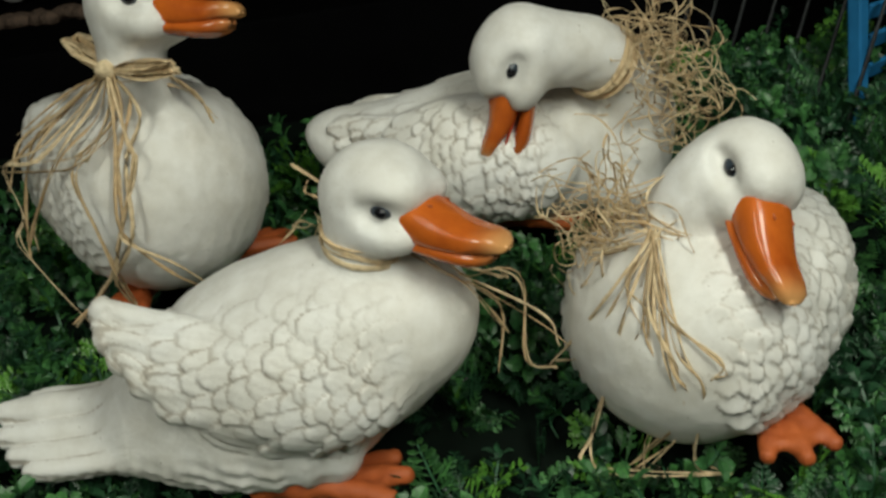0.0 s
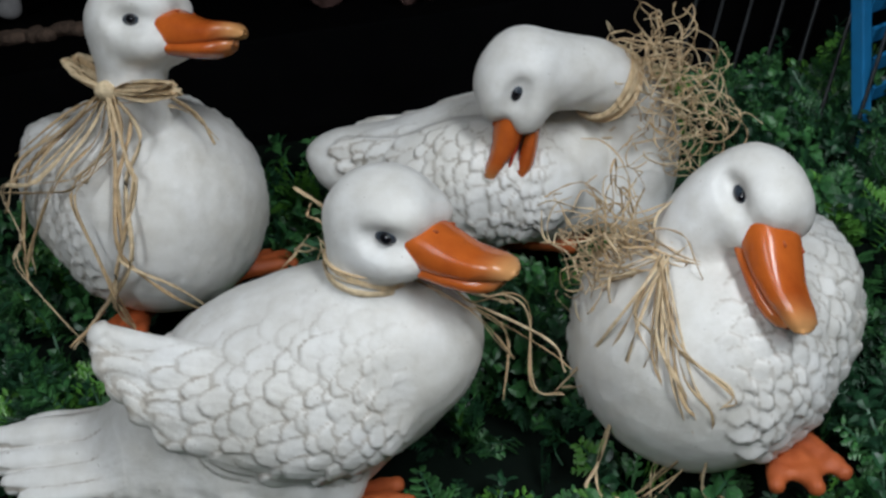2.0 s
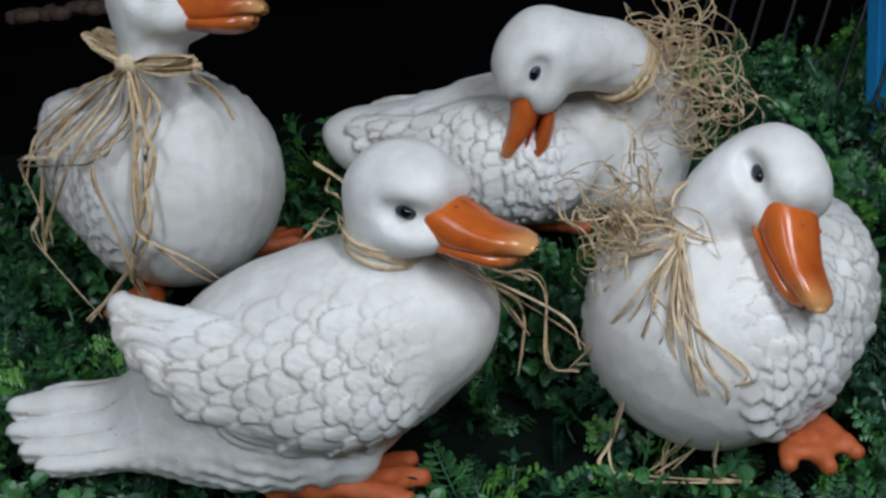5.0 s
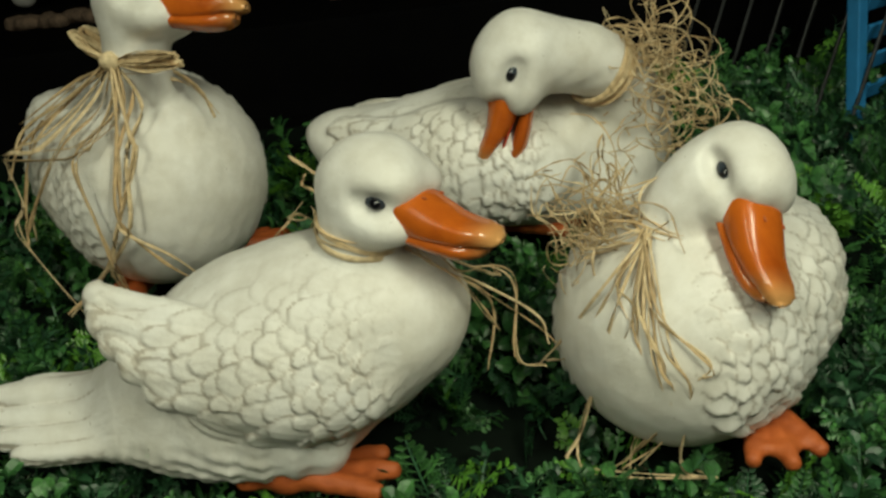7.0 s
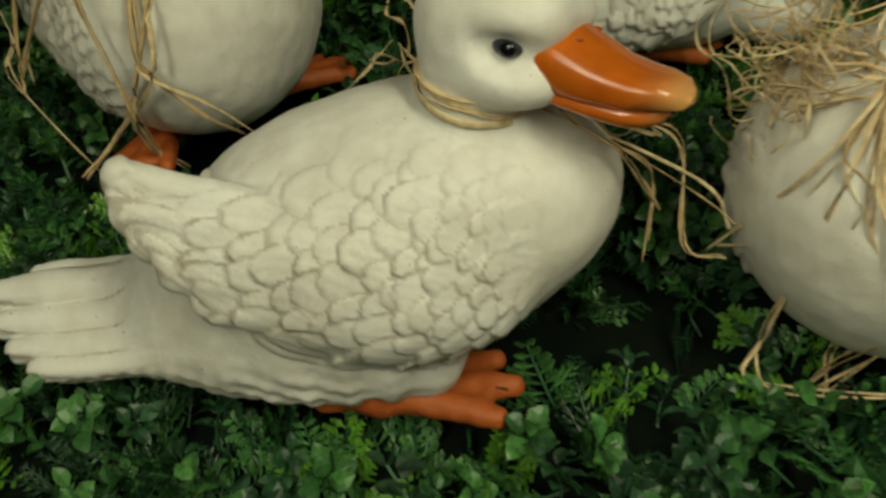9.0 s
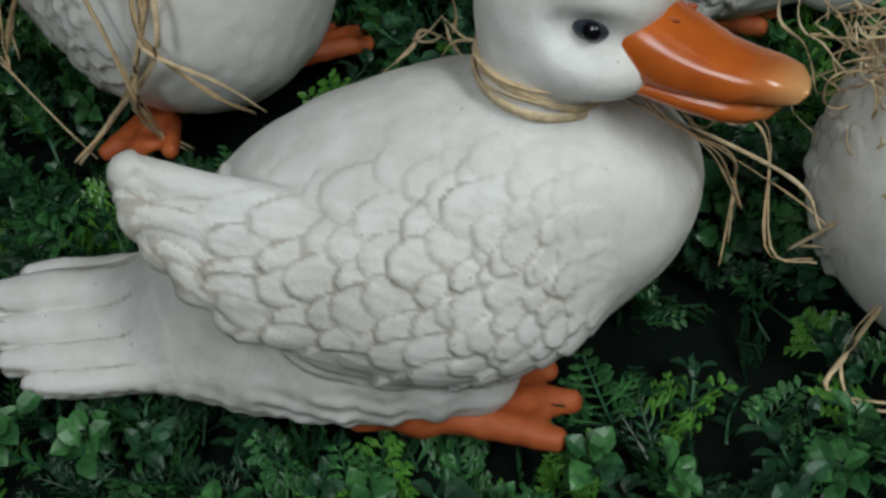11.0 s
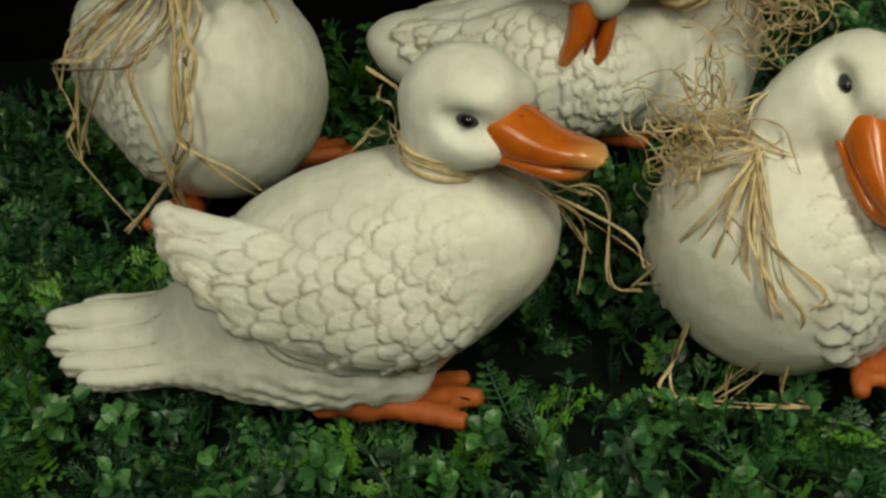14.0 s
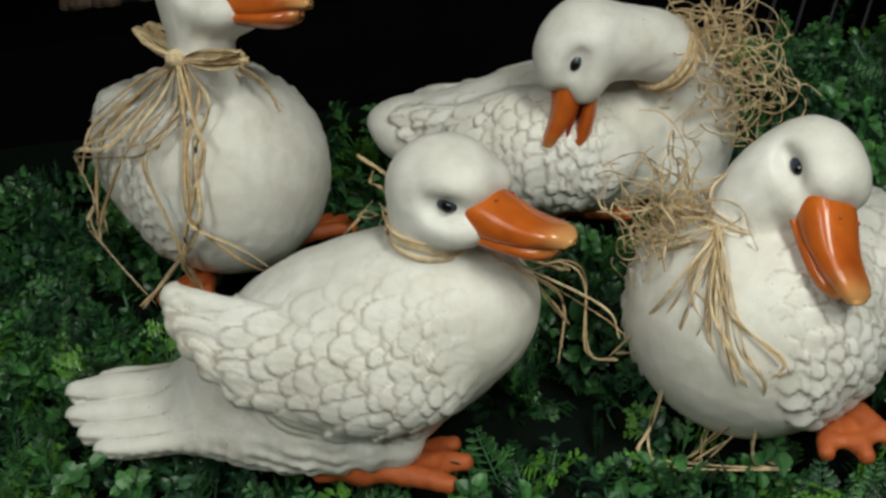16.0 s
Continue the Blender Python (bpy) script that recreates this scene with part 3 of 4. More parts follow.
duck("white ceramic duck with smooth breast and head tipped down", (0.117, 0.560, 0.015), -134,
     [ellipsoid((0.010, 0, 0.064), (0.074, 0.071, 0.067)), ellipsoid((0.032, 0, 0.064), (0.052, 0.060, 0.060), blend=0.03),
      ellipsoid((-0.045, 0.010, 0.085), (0.046, 0.038, 0.034), (0, 14, 0), 0.03)]
     + [ellipsoid((-0.014, 0.036, 0.076), (0.064, 0.034, 0.050), (14, 8, 6), 0.005), ellipsoid((-0.026, -0.044, 0.068), (0.066, 0.028, 0.040), (-14, 4, -6), 0.005)]
     + tail_field(-0.060, 0.092, 18, (0.030, 0.034, 0.036, 0.034, 0.030)),
     ([(0.0956, 0.5320, 0.0916), (0.0955, 0.5348, 0.121), (0.099, 0.5343, 0.1461), (0.1143, 0.5315, 0.1635)], [0.034, 0.0235, 0.0180, 0.0200, 0.0225]),
     [(side, dict(lower=[(0.076, 0.062), (0.050, 0.024), (0.0, 0.018), (-0.045, 0.045), (-0.085, 0.075)], upper=[(0.072, 0.096), (0.030, 0.126), (-0.015, 0.128), (-0.050, 0.120), (-0.092, 0.112)],
                 seed=9 + side, lengths=(0.0064, 0.0180), widths=(0.0060, 0.0078), bare=0.10, lift=0.0034)) for side in (-1, 1)],
     HEAD_FRONTAL, [pose(0.1410, 0.536, 0.022, 0, 6, -84) @ Matrix.Scale(0.90, 4), pose(0.106, 0.612, 0.020, 0, 0, -130)], (-0.16, -0.10, -0.010), (0.12, 0.10, 0.22), skull=0.81, bill=0.97, eye_back=0.0105)

# ---- the platform and its artificial foliage ----
def platform():
    """A black plinth with a top that slopes up to the back."""
    bm = box(bmesh.new(), (-1.3, 0.05, -0.8), (1.1, 0.90, -0.035))
    for v in bm.verts:
        top = GROUND @ Vector((v.co.x, v.co.y, -0.035))
        v.co = (top.x, top.y, top.z if v.co.z > -0.5 else -0.8)
    bmesh.ops.bevel(bm, geom=list(bm.edges), offset=0.004, segments=2, affect="EDGES", profile=0.5)
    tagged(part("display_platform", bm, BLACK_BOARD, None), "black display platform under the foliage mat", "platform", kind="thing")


platform()


class Leaves:
    """Gathers leaf blades into one mesh."""

    def __init__(self):
        self.v, self.f, self.i = [], [], []

    def blade(self, base, along, across, up, length, width, material, fold=0.25, oval=False):
        n = len(self.v)
        b = Vector(base)
        al, ac, u = Vector(along), Vector(across), Vector(up)
        if oval:
            rows = ((0.0, 0.12), (0.28, 0.85), (0.6, 0.95), (0.85, 0.5))
            for t, w in rows:
                c = b + al * length * t + u * length * (0.10 * math.sin(3.1 * t))
                self.v += [c - ac * width * w / 2 + u * width * fold * w, c, c + ac * width * w / 2 + u * width * fold * w]
            self.v.append(b + al * length + u * length * -0.03)
            for k in range(3):
                o = n + 3 * k
                self.f += [(o, o + 1, o + 4, o + 3), (o + 1, o + 2, o + 5, o + 4)]
            self.f += [(n + 9, n + 10, n + 12), (n + 10, n + 11, n + 12)]
            self.i += [material] * 8
        else:
            m = b + al * length * 0.45
            self.v += [b, m - ac * width / 2 + u * width * fold, b + al * length, m + ac * width / 2 + u * width * fold]
            self.f += [(n, n + 1, n + 2), (n, n + 2, n + 3)]
            self.i += [material] * 2

    def stalk(self, points, radius, material):
        n = len(self.v)
        for p in points:
            for k in range(3):
                a = 2.094 * k
                self.v.append(Vector(p) + Vector((math.cos(a), math.sin(a), 0)) * radius)
        for i in range(len(points) - 1):
            for k in range(3):
                a, b = n + 3 * i + k, n + 3 * i + (k + 1) % 3
                self.f.append((a, b, b + 3, a + 3))
                self.i.append(material)


def frond(rng, tone):
    """A flat lacy sprig: side twigs with small pointed lobes; grows along z, faces y."""
    k = Leaves()
    h = rng.uniform(0.026, 0.036)
    bend = rng.uniform(-0.3, 0.5)
    spine = [Vector((0, -bend * h * (t ** 2), h * t)) for t in (0, 0.35, 0.7, 1.0)]
    k.stalk(spine, 0.0006, 3)
    for t in np.linspace(0.15, 1.0, 8):
        c = Vector((0, -bend * h * t * t, h * t))
        for side in (-1, 1):
            l = h * (0.50 * (1 - t) + 0.16) * rng.uniform(0.75, 1.2)
            d = Vector((side * 0.85, rng.uniform(-0.35, 0.15), 0.6)).normalized()
            e = d.cross(Vector((0, 1, 0))).normalized()
            k.blade(c, d, e, (0, -1, 0), l, 0.0028, tone)
            for q in (0.35, 0.6, 0.82):
                for s2 in (-1, 1):
                    d2 = (d + e * s2 * 0.9).normalized()
                    k.blade(c + d * l * q, d2, d2.cross(Vector((0, 1, 0))).normalized(), (0, -1, 0), l * 0.46 * (1.2 - q), 0.0026, tone)
    return k


def vine(rng, tone):
    """A bent stem with pairs of small oval leaves."""
    k = Leaves()
    h = rng.uniform(0.036, 0.052)
    sx, sy = rng.uniform(-0.4, 0.4), rng.uniform(-0.4, 0.4)
    at = lambda t: Vector((sx * h * t * t, sy * h * t * t, h * t * (1 - 0.25 * t)))
    k.stalk([at(t) for t in (0, 0.3, 0.6, 1.0)], 0.0008, 3)
    turn = rng.uniform(0, 3)
    for i, t in enumerate((0.35, 0.5, 0.65, 0.8, 0.95)):
        for side in (0, math.pi):
            a = turn + i * 1.57 + side
            d = Vector((math.cos(a), math.sin(a), rng.uniform(0.1, 0.7))).normalized()
            e = d.cross(Vector((0, 0, 1))).normalized()
            k.blade(at(t) + d * 0.002, d, e, e.cross(d), rng.uniform(0.008, 0.013), rng.uniform(0.006, 0.0088), tone, 0.15, True)
    k.blade(at(1), (0.2, 0, 1), (1, 0, 0), (0, -1, 0), 0.009, 0.006, tone, 0.15, True)
    return k


def tuft(rng, tone):
    """A tuft of narrow feathery needles."""
    k = Leaves()
    for _ in range(9):
        a = rng.uniform(0, 6.28)
        lean = rng.uniform(0.2, 1.1)
        d = Vector((math.cos(a) * lean, math.sin(a) * lean, 1)).normalized()
        e = d.cross(Vector((0, 0, 1))).normalized()
        l = rng.uniform(0.02, 0.036)
        k.blade((0, 0, 0), d, e, e.cross(d), l, 0.0018, tone)
        for q in (0.4, 0.55, 0.7, 0.85):
            for s2 in (-1, 1):
                d2 = (d + e * s2 * 0.8).normalized()
                k.blade(d * l * q, d2, d2.cross(e.cross(d)).normalized(), e.cross(d), l * 0.28 * (1.3 - q), 0.0014, tone)
    return k


LEAF_MATERIALS = [LEAF_DARK, LEAF_MID, LEAF_BRIGHT, STEM]
plant_rng = random.Random(11)
KINDS = []
for make, tone, share in ((frond, 0, 5), (frond, 1, 4), (frond, 2, 4), (vine, 0, 3), (vine, 1, 2), (tuft, 0, 3), (tuft, 1, 1)):
    for _ in range(2):
        k = make(plant_rng, tone)
        KINDS.append((k, mesh_of("sprig", k.v, k.f, LEAF_MATERIALS, k.i, False), share, {frond: "frond", vine: "vine", tuft: "tuft"}[make], tone))

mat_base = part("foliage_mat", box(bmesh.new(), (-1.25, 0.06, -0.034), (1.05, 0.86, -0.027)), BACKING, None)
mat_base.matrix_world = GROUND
tagged(mat_base, "dense mat of dark green plastic foliage on the platform", "artificial plant", kind="thing")

FOOTPRINTS = ((-0.15, 0.432, 0.085, 0.042), (-0.262, 0.612, 0.055, 0.055), (-0.03, 0.65, 0.085, 0.045), (0.094, 0.452, 0.055, 0.055))
FEET = ((-0.128, 0.388, 0.034), (-0.318, 0.57, 0.025), (-0.20, 0.632, 0.028), (0.146, 0.400, 0.026))


def under_duck(x, y):
    return any(((x - a) / rx) ** 2 + ((y - b) / ry) ** 2 < 1 for a, b, rx, ry in FOOTPRINTS)


bag = [k for k in KINDS for _ in range(k[2])]
stuff_v, stuff_f, stuff_i, stuff_n = [], [], [], 0
kind_arrays = {id(k): np.array([tuple(v) for v in k[0].v]) for k in KINDS}
singles = 0
spots = []
for step, (x0, x1, y0, y1) in ((0.0110, (-0.62, 0.42, 0.24, 0.875)), (0.032, (-1.2, -0.62, 0.08, 0.87)), (0.032, (0.42, 1.0, 0.08, 0.87)), (0.032, (-0.62, 0.42, 0.08, 0.24))):
    for gx in np.arange(x0, x1, step):
        for gy in np.arange(y0, y1, step):
            spots.append((gx + plant_rng.uniform(-0.7, 0.7) * step, gy + plant_rng.uniform(-0.7, 0.7) * step))
for x, y in spots:
    if under_duck(x, y) or y > 0.79 + 0.5 * max(0.0, min(x, 0.15)) + 0.012 * noise.noise((x * 30, 0, 2)):
        continue
    k = plant_rng.choice(bag)
    # brighter sprigs grow in loose patches
    patch = noise.noise((x * 9, y * 9, 0))
    while k[4] == 2 and patch < 0.02 or k[4] == 0 and patch > 0.30:
        k = plant_rng.choice(bag)
    if noise.noise((x * 16, y * 16, 9)) < -0.22 and plant_rng.random() < 0.75:
        continue
    if ((x - -0.018) / 0.056) ** 2 + ((y - 0.425) / 0.056) ** 2 < 1 and plant_rng.random() < 0.82:
        continue
    near_foot = any((x - a) ** 2 + (y - b) ** 2 < r * r for a, b, r in FEET)
    size = plant_rng.uniform(0.8, 1.3) * (0.5 if near_foot else 1.0)
    rise = 0.016 * noise.noise((x * 22, y * 22, 5)) + (0.006 if k[3] == "vine" else 0.0) if not near_foot else -0.004
    m = Matrix.Translation((x, y, -0.030 + rise)) @ Euler((radians(plant_rng.gauss(38, 30)), radians(plant_rng.gauss(0, 28)), plant_rng.uniform(0, 6.28))).to_matrix().to_4x4() @ Matrix.Scale(size, 4)
    if singles < 290 and 0.30 < y < 0.385 and -0.42 < x < 0.25:
        ob = new("sprig", k[1])
        ob.parent, ob.matrix_basis = mat_base, m
        singles += 1
    else:
        a = np.array(m)
        stuff_v.append(kind_arrays[id(k)] @ a[:3, :3].T + a[:3, 3])
        stuff_f += [tuple(q + stuff_n for q in t) for t in k[0].f]
        stuff_i += k[0].i
        stuff_n += len(k[0].v)
cover = new("leaf_cover", mesh_of("leaf_cover", np.vstack(stuff_v), stuff_f, LEAF_MATERIALS, stuff_i, False))
cover.parent = mat_base
tagged(cover, kind="stuff")


# ---- raffia ----
class Bow:
    """Raffia tied round a neck: strands laid over a body of the given centre."""

    def __init__(self, name, label, centre, knot, seed, width=0.0026):
        self.thing = tagged(new(name), label, "raffia bow", "raffia bows")
        self.thing.location = knot
        self.centre, self.knot, self.rng, self.width = Vector(centre), Vector(knot), random.Random(seed), width

    def fibre(self, name, points, width=None, n=24, twist=1.2):
        npr = np.random.RandomState(self.rng.randrange(10 ** 6))
        v, f = ribbon([tuple(Vector(p) - self.knot) for p in points], width or self.width * self.rng.uniform(0.7, 1.35), 0.00028, npr, n, twist)
        ob = new(name, mesh_of(name, v, f, [RAFFIA], None, True))
        ob.parent = self.thing
        return ob

    def strand(self, *angles, copies=2, tied=True):
        for c in range(copies):
            pts = [self.knot + Vector([self.rng.gauss(0, 0.002) for _ in range(3)])] if tied else []
            for az, el, r in angles[1:] if tied else angles:
                az, el = radians(az + self.rng.gauss(0, 3.0) * c), radians(el + self.rng.gauss(0, 3.0) * c)
                q = r * 1.05 + self.rng.uniform(0.0, 0.006)
                p = self.centre + Vector((math.cos(az) * math.cos(el), math.sin(az) * math.cos(el), math.sin(el))) * q
                p.z = max(p.z, 0.004)
                pts.append(p)
            self.fibre("strand", pts, None, 30)

    def wrap(self, centre, radius, tilt, turns=4):
        """Fibres wound round the neck."""
        m = Euler([radians(a) for a in tilt]).to_matrix()
        for _ in range(turns):
            r, dz = radius + self.rng.uniform(0, 0.0022), self.rng.uniform(-0.0045, 0.0045)
            pts = [Vector(centre) + m @ Vector((r * math.cos(a), r * math.sin(a), dz + 0.0015 * math.sin(a * 2 + dz * 900))) for a in np.linspace(0, 6.5, 14)]
            self.fibre("wrap", pts, 0.0035, 40, 0.3)

    def loop(self, tip, spread, count=5):
        """A folded loop of the bow towards tip."""
        for _ in range(count):
            d = Vector(tip) - self.knot
            side = d.cross(Vector((0.3, -0.8, 0.5))).normalized() * spread * self.rng.uniform(0.4, 1.2) * self.rng.choice((-1, 1))
            j = Vector([self.rng.gauss(0, 0.002) for _ in range(3)])
            pts = [self.knot, self.knot + d * 0.5 + side * 0.7 + j, self.knot + d * self.rng.uniform(0.88, 1.05) + side * 0.3 + j, self.knot + d * 0.9 - side * 0.2 + j, self.knot + d * 0.45 - side * 0.5, self.knot]
            self.fibre("loop", pts, 0.0042, 26, 0.7)

    def tie(self, size):
        npr = np.random.RandomState(3)
        v, f = ball(size, 14, 9)
        v = v * (1.15, 0.9, 0.85) + np.array([npr.normal(0, size * 0.05, 3) for _ in v])
        ob = new("knot", mesh_of("knot", v, f, [RAFFIA]))
        ob.parent = self.thing

    def tangle(self, centre, radii, count, curl=6, width=0.0016):
        """A messy ball of frayed fibres."""
        for _ in range(count):
            p = Vector(centre) + Vector([self.rng.gauss(0, 0.45) * r for r in radii])
            pts, d = [p], Vector([self.rng.gauss(0, 1) for _ in range(3)]).normalized()
            for _ in range(curl):
                d = (d + Vector([self.rng.gauss(0, 0.42) for _ in range(3)]) + (Vector(centre) - p) * 14).normalized()
                p = p + d * self.rng.uniform(0.007, 0.013)
                pts.append(p)
            self.fibre("strand", pts, width * self.rng.uniform(0.6, 1.3), 22, 2.5)


def upright_duck_bow():
    A = Bow("raffia_bow", "natural raffia bow with long tails on an upright duck", (-0.238, 0.735, 0.153), (-0.237, 0.674, 0.247), 21, 0.0025)
    A.tie(0.0076)
    A.wrap((-0.227, 0.694, 0.243), 0.0205, (8, 8, 0), 5)
    A.loop((-0.270, 0.715, 0.263), 0.0075, 9)
    A.loop((-0.189, 0.648, 0.247), 0.006, 9)
    A.strand((-169, 77, 0.086), (-114, 54, 0.086), (-136, 31, 0.086), (-160, 18, 0.102), (-155, -1, 0.095), (-153, -6, 0.102), (-149, -18, 0.102), (-136, -44, 0.107))
    A.strand((-140, 75, 0.086), (-132, 48, 0.086), (-163, 28, 0.092), (-158, 9, 0.099))
    A.strand((-118, 73, 0.086), (-91, 44, 0.086), (-109, 29, 0.086), (-128, 26, 0.086), (-160, 18, 0.102))
    A.strand((-115, 73, 0.086), (-87, 46, 0.086), (-102, 29, 0.086), (-109, 19, 0.086), (-105, -4, 0.086), (-104, -27, 0.086), (-122, -57, 0.092))
    A.strand((-109, 73, 0.086), (-80, 48, 0.086), (-91, 23, 0.086), (-95, -5, 0.086), (-129, -40, 0.086), (-138, -40, 0.116))
    A.strand((-111, 73, 0.086), (-90, 33, 0.086), (-94, 3, 0.086), (-92, -11, 0.086), (-79, -28, 0.086), (-65, -49, 0.086))
    A.strand((-118, 78, 0.086), (-61, 59, 0.086), (-45, 46, 0.086), (-38, 32, 0.086))
    A.strand((-140, 75, 0.086), (-123, 51, 0.086), (-146, 32, 0.086), (-157, 3, 0.089), (-150, -16, 0.101))
    A.strand((-121, 73, 0.086), (-102, 45, 0.086), (-119, 27, 0.086), (-144, 0, 0.086), (-152, -13, 0.096))
    A.strand((-115, 73, 0.086), (-85, 32, 0.086), (-82, 21, 0.086), (-99, -13, 0.086), (-111, -37, 0.086), (-111, -62, 0.093))
    A.strand((-146, 75, 0.086), (-141, 57, 0.086), (-164, 30, 0.094))
    A.strand((-124, 74, 0.086), (-95, 47, 0.086), (-104, 31, 0.086), (-112, 27, 0.086))


def frontal_duck_bow():
    D = Bow("raffia_bow", "frayed raffia bow with tails hanging over a white breast", (0.117, 0.557, 0.090), (0.079, 0.509, 0.150), 22, 0.0017)
    D.wrap((0.0985, 0.5345, 0.143), 0.0205, (0, 24, 0), 9)
    D.tangle((0.068, 0.541, 0.146), (0.015, 0.017, 0.014), 66, 7, 0.0011)
    D.tangle((0.053, 0.565, 0.130), (0.012, 0.014, 0.020), 34, 7, 0.0011)
    D.strand((-129, 42, 0.08), (-126, 12, 0.08), (-148, -21, 0.08), (-157, -37, 0.101), (-149, -41, 0.115), (-136, -49, 0.106), (-97, -55, 0.099))
    D.strand((-129, 42, 0.08), (-122, 13, 0.08), (-116, -5, 0.08), (-141, -49, 0.084), (-137, -48, 0.11))
    D.strand((-130, 37, 0.08), (-117, 17, 0.08), (-99, -2, 0.08), (-102, -7, 0.08))
    D.strand((-126, 42, 0.08), (-124, 8, 0.08), (-116, -23, 0.08), (-140, -49, 0.094), (-143, -46, 0.104))
    D.strand((-130, 42, 0.08), (-119, 8, 0.08), (-115, -16, 0.08), (-116, -37, 0.08), (-137, -49, 0.103))
    D.strand((-140, 38, 0.08), (-156, 32, 0.08), (-134, 39, 0.08))
    D.strand((-127, 42, 0.08), (-115, 7, 0.08), (-106, -10, 0.08), (-117, -55, 0.091), (-97, -55, 0.099))
    D.strand((-135, 41, 0.08), (-140, 20, 0.08), (-161, -3, 0.08), (-174, -17, 0.093))
    D.strand((-134, 41, 0.08), (-135, 23, 0.08), (-126, 7, 0.08), (-132, -9, 0.08))


def turned_duck_bow():
    C = Bow("raffia_bow", "thin raffia tie round the neck of a turned duck", (-0.078, 0.542, 0.096), (-0.053, 0.533, 0.150), 23, 0.0013)
    C.wrap((-0.0735, 0.5345, 0.1580), 0.0220, (4, 20, 0), 9)
    C.fibre("strand", [(-0.094, 0.558, 0.182), (-0.098, 0.563, 0.187), (-0.113, 0.575, 0.195)], 0.0026)
    C.tangle((-0.107, 0.587, 0.150), (0.004, 0.004, 0.012), 6, 4)
    C.strand((-72, 64, 0.066), (-29, 59, 0.066), (-32, 43, 0.066), (-17, 20, 0.066), (0, 1, 0.069), (-8, -15, 0.069))
    C.strand((-31, 65, 0.066), (-28, 45, 0.066), (-16, 31, 0.066), (9, 19, 0.076), (4, 11, 0.082), (-9, -14, 0.08), (-10, -14, 0.095))
    C.strand((-30, 48, 0.066), (-30, 32, 0.066), (-16, 13, 0.066), (-3, -6, 0.067))
    C.strand((-16, 31, 0.066), (8, 17, 0.072), (9, 19, 0.076))
    C.strand((8, 17, 0.074), (-1, 2, 0.084), (-8, -8, 0.099))


def preening_duck_bow():
    B = Bow("raffia_bow", "large frayed raffia bow on a preening duck", (-0.008, 0.758, 0.14), (0.092, 0.680, 0.205), 24, 0.0026)
    B.wrap((0.0860, 0.7125, 0.196), 0.0245, (0, 51, -147), 16)
    B.tangle((0.118, 0.699, 0.204), (0.021, 0.016, 0.022), 76, 7, 0.0011)
    B.tangle((0.132, 0.694, 0.165), (0.010, 0.012, 0.034), 46, 7, 0.0011)
    B.tangle((0.090, 0.700, 0.135), (0.014, 0.010, 0.028), 7, 7, 0.0012)


upright_duck_bow()
frontal_duck_bow()
turned_duck_bow()
preening_duck_bow()


# ---- behind the mat: wire pen, blue crate, dark shelf ----
def rod(name, a, b, radius, material, parent):
    a, b = Vector(a), Vector(b)
    m = Matrix.Translation((a + b) / 2) @ (b - a).to_track_quat("Z", "Y").to_matrix().to_4x4()
    bm = bmesh.new()
    bmesh.ops.create_cone(bm, cap_ends=True, segments=10, radius1=radius, radius2=radius, depth=(b - a).length, matrix=m)
    return part(name, bm, material, parent)


def wire_pen():
    pen = tagged(new("wire_pen"), "grey metal wire pen panel behind the foliage", "wire panel")
    a, d, lean = Vector((0.2817, 0.8357, 0.0497)), Vector((-0.0149, 0.0426, 0.0014)), Vector((0.175, 0.026, 0.50))
    for i in range(8):
        p = a + d * i
        rod("upright_wire", p, p + lean, 0.0017, WIRE, pen)
    for z in (0.02, 0.13, 0.24, 0.35, 0.46):
        p = a + lean * (2 * z + 0.06) + Vector((0.003, 0.003, 0))
        rod("cross_wire", p - d * 0.3, p + d * 8.4, 0.0013, WIRE, pen)


def blue_crate():
    crate = tagged(new("plastic_crate"), "blue slatted plastic crate behind the wire panel", "crate")
    crate.matrix_world = pose(0.374, 0.760, 0.055, 0, 0, 37.2)
    wide, deep, tall = 0.30, 0.11, 0.34
    for x, y in ((0, 0), (0, deep), (wide, 0), (wide, deep)):
        part("post", box(bmesh.new(), (x - 0.006, y - 0.006, 0), (x + 0.006, y + 0.006, tall), 0.0015), BLUE, crate)
    for z in np.arange(0.02, tall, 0.024):
        for x in (0, wide):
            ob = part("slat", box(bmesh.new(), (-0.002, 0.012, -0.007), (0.002, deep - 0.012, 0.007), 0.001), BLUE, crate)
            ob.matrix_basis = pose(x, 0, z - 0.03, 38, 24, 0)
        for y in (0, deep):
            ob = part("slat", box(bmesh.new(), (0.012, -0.002, -0.007), (wide - 0.012, 0.002, 0.007), 0.001), BLUE, crate)
            ob.matrix_basis = pose(0, y, z, 24, 0, 0)
    part("floor_panel", box(bmesh.new(), (0, 0, 0), (wide, deep, 0.006)), BLUE, crate)


wire_pen()
blue_crate()
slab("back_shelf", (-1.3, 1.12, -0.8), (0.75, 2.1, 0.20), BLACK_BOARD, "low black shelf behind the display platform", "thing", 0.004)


def rough_lump(name, place, radii, material, label, category, seed, group=""):
    v, f = ball(1.0, 20, 14)
    v = v * (1 + 0.14 * ripple(v, seed, 1.1) + 0.05 * ripple(v, seed + 1, 0.4))[:, None] * np.array(radii)
    ob = new(name, mesh_of(name, v, f, [material]))
    ob.location = place
    return tagged(ob, label, category, group)


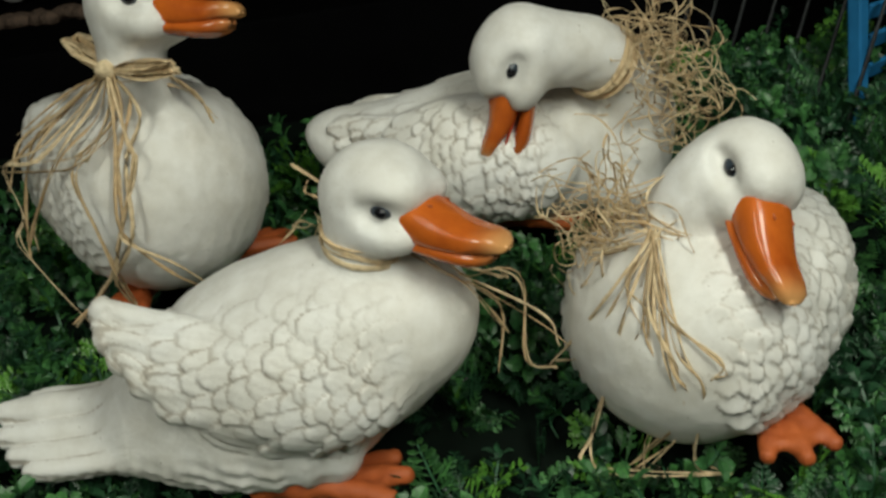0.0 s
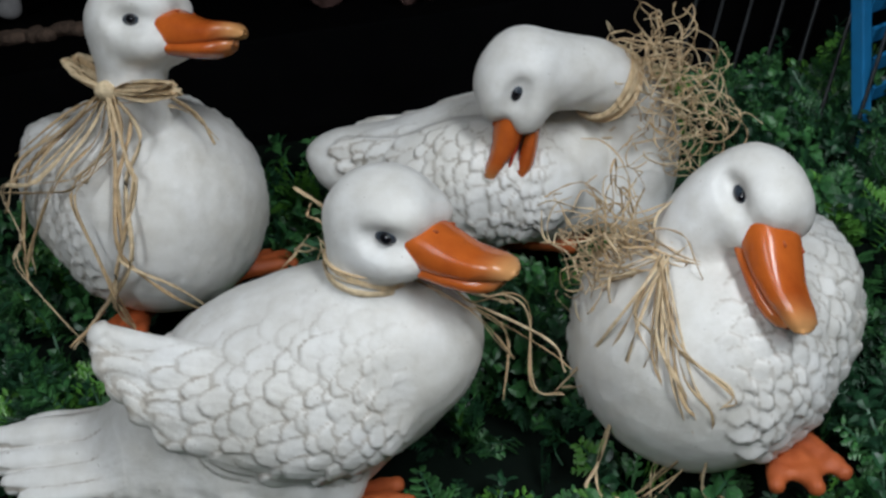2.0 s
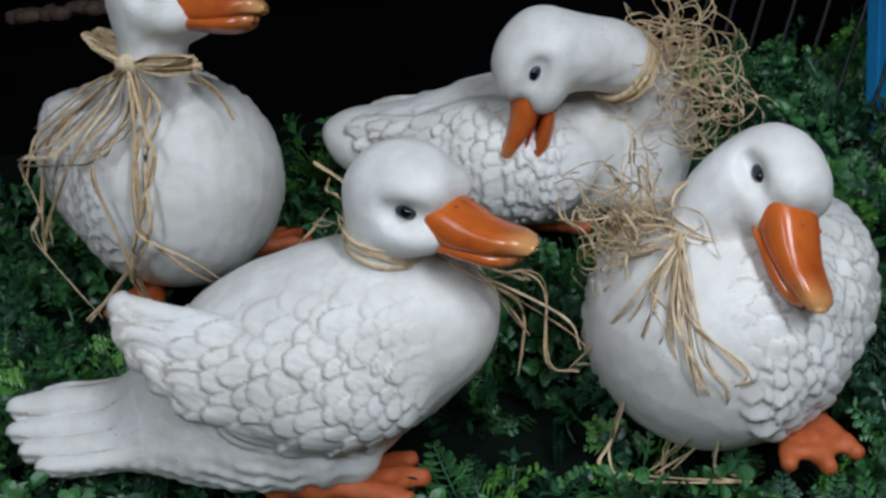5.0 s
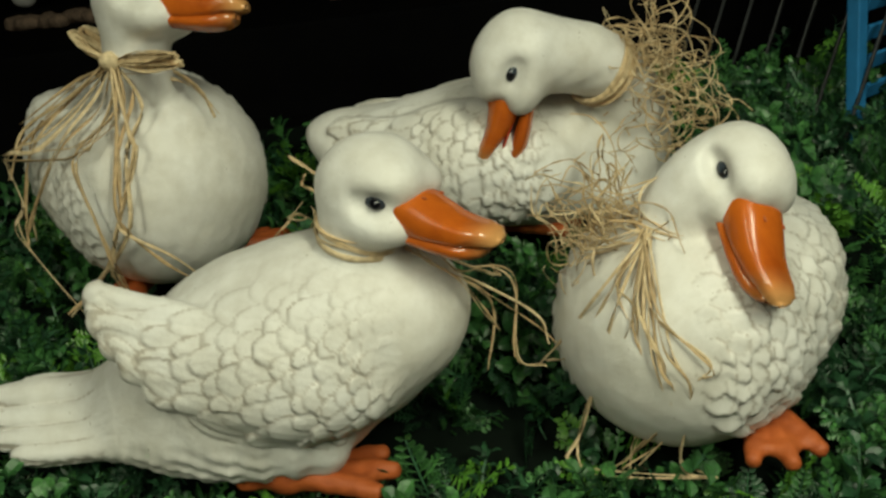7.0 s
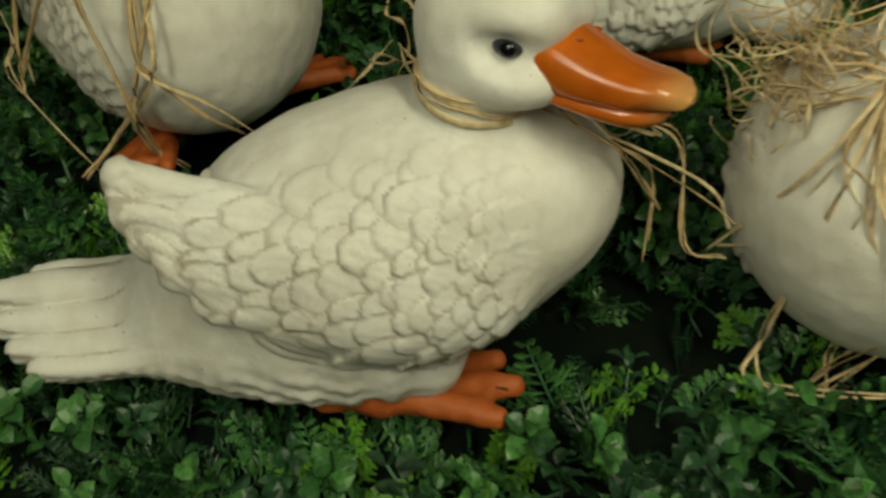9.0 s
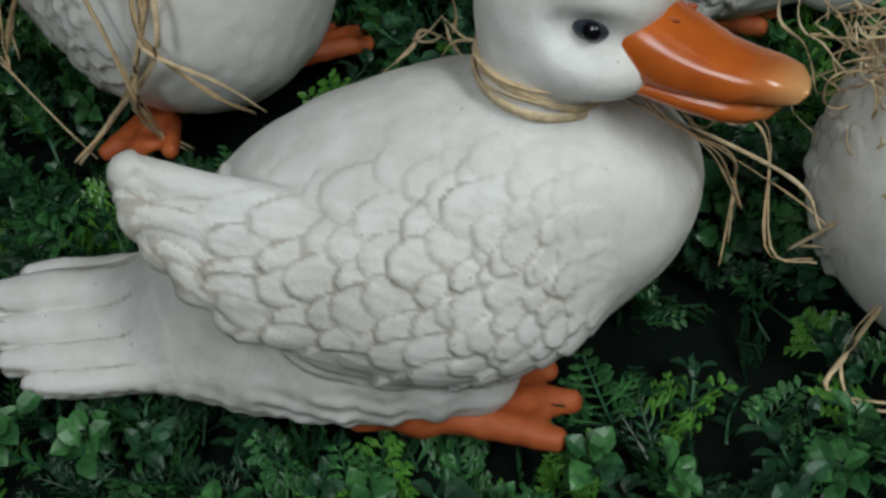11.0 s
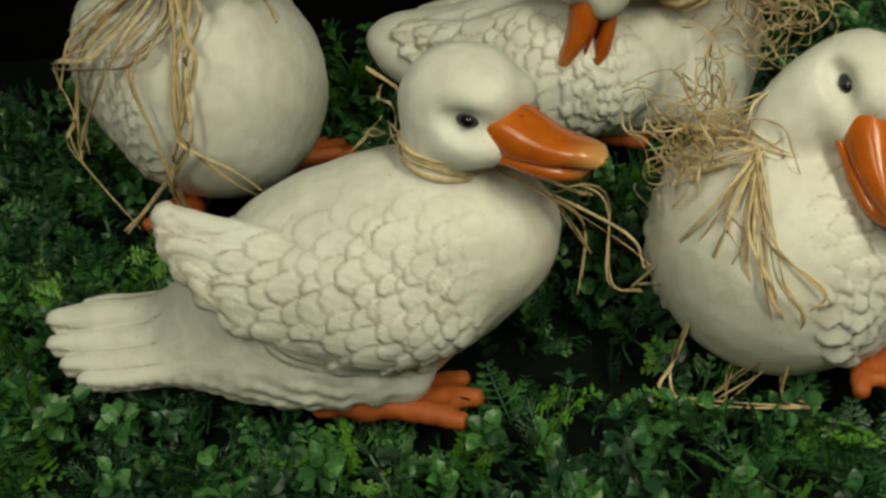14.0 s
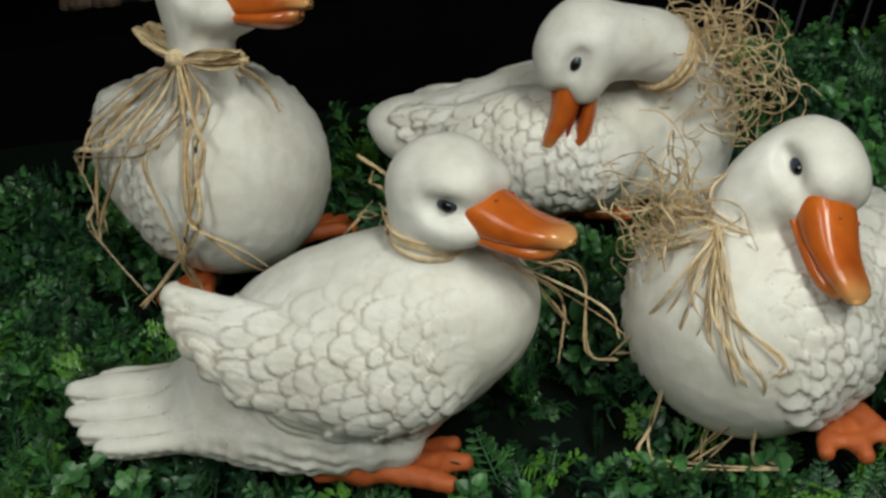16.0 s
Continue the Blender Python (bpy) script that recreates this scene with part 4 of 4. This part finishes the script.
lump_rng = random.Random(5)
for i in range(16):
    rough_lump("bark_piece", (-0.602 + i * 0.0135 + lump_rng.uniform(-0.008, 0.008), 1.378 + lump_rng.uniform(-0.02, 0.02), 0.208), (lump_rng.uniform(0.012, 0.02), 0.010, 0.010), BARK,
               "brown rough bark piece lying on the dark shelf", "bark", 40 + i, "bark pieces on the shelf")
for i, (x, y, r) in enumerate(((-0.051, 1.22, 0.026), (0.001, 1.22, 0.030), (0.054, 1.23, 0.028), (-0.161, 1.3, 0.022))):
    rough_lump("clay_ball", (x, y, 0.20 + r * 0.9), (r, r, r), PINKISH, "dull pinkish clay ball on the dark shelf", "ornament", 60 + i, "clay balls on the shelf")


def pale_figurine():
    f = blend_all([cone((0, 0, 0), (0.004, 0, 0.10), 0.013, 0.010), cone((0.048, 0.01, 0.02), (0.044, 0, 0.10), 0.009, 0.011), ellipsoid((0.03, 0, 0.125), (0.055, 0.03, 0.035), (0, 0, 0), 0.02), cone((-0.008, -0.008, 0.004), (0.0, 0, 0.01), 0.014, 0.012)])
    v, q = solid(f, (-0.05, -0.05, -0.02), (0.11, 0.05, 0.18), 0.004)
    v[:, 2] += 0.016
    ob = new("pale_figurine", mesh_of("pale_figurine", v, q, [PALE]))
    ob.location = (-0.698, 1.676, 0.20)
    tagged(ob, "pale plaster figurine with slim legs on the shelf", "figurine")


pale_figurine()
box_thing = tagged(new("wooden_box"), "dark grey wooden box standing on the shelf", "box")
for lo, hi in (((0.12, 1.15, 0.20), (0.30, 1.162, 0.235)), ((0.12, 1.27, 0.20), (0.30, 1.282, 0.235)), ((0.108, 1.15, 0.20), (0.12, 1.282, 0.235)), ((0.30, 1.15, 0.20), (0.312, 1.282, 0.235))):
    part("board", box(bmesh.new(), lo, hi, 0.0015), WOOD, box_thing)

# ---- invented lamp housings, out of view, hung from the ceiling over the area lights ----
for x, y in ((0.50, -0.25), (-0.50, -0.50)):
    lamp = tagged(new("added_lamp_housing"), "long white lamp housing on rods, added out of view above an area light", "pendant light", "pendant lights")
    lamp.location = (x, y, 1.09)
    part("housing", box(bmesh.new(), (-0.15, -0.48, 0.0), (0.15, 0.48, 0.04), 0.006), LAMP_BODY, lamp)
    for q in (-0.4, 0.4):
        rod("rod", (0, q, 0.04), (0, q, 0.61), 0.004, LAMP_BODY, lamp)
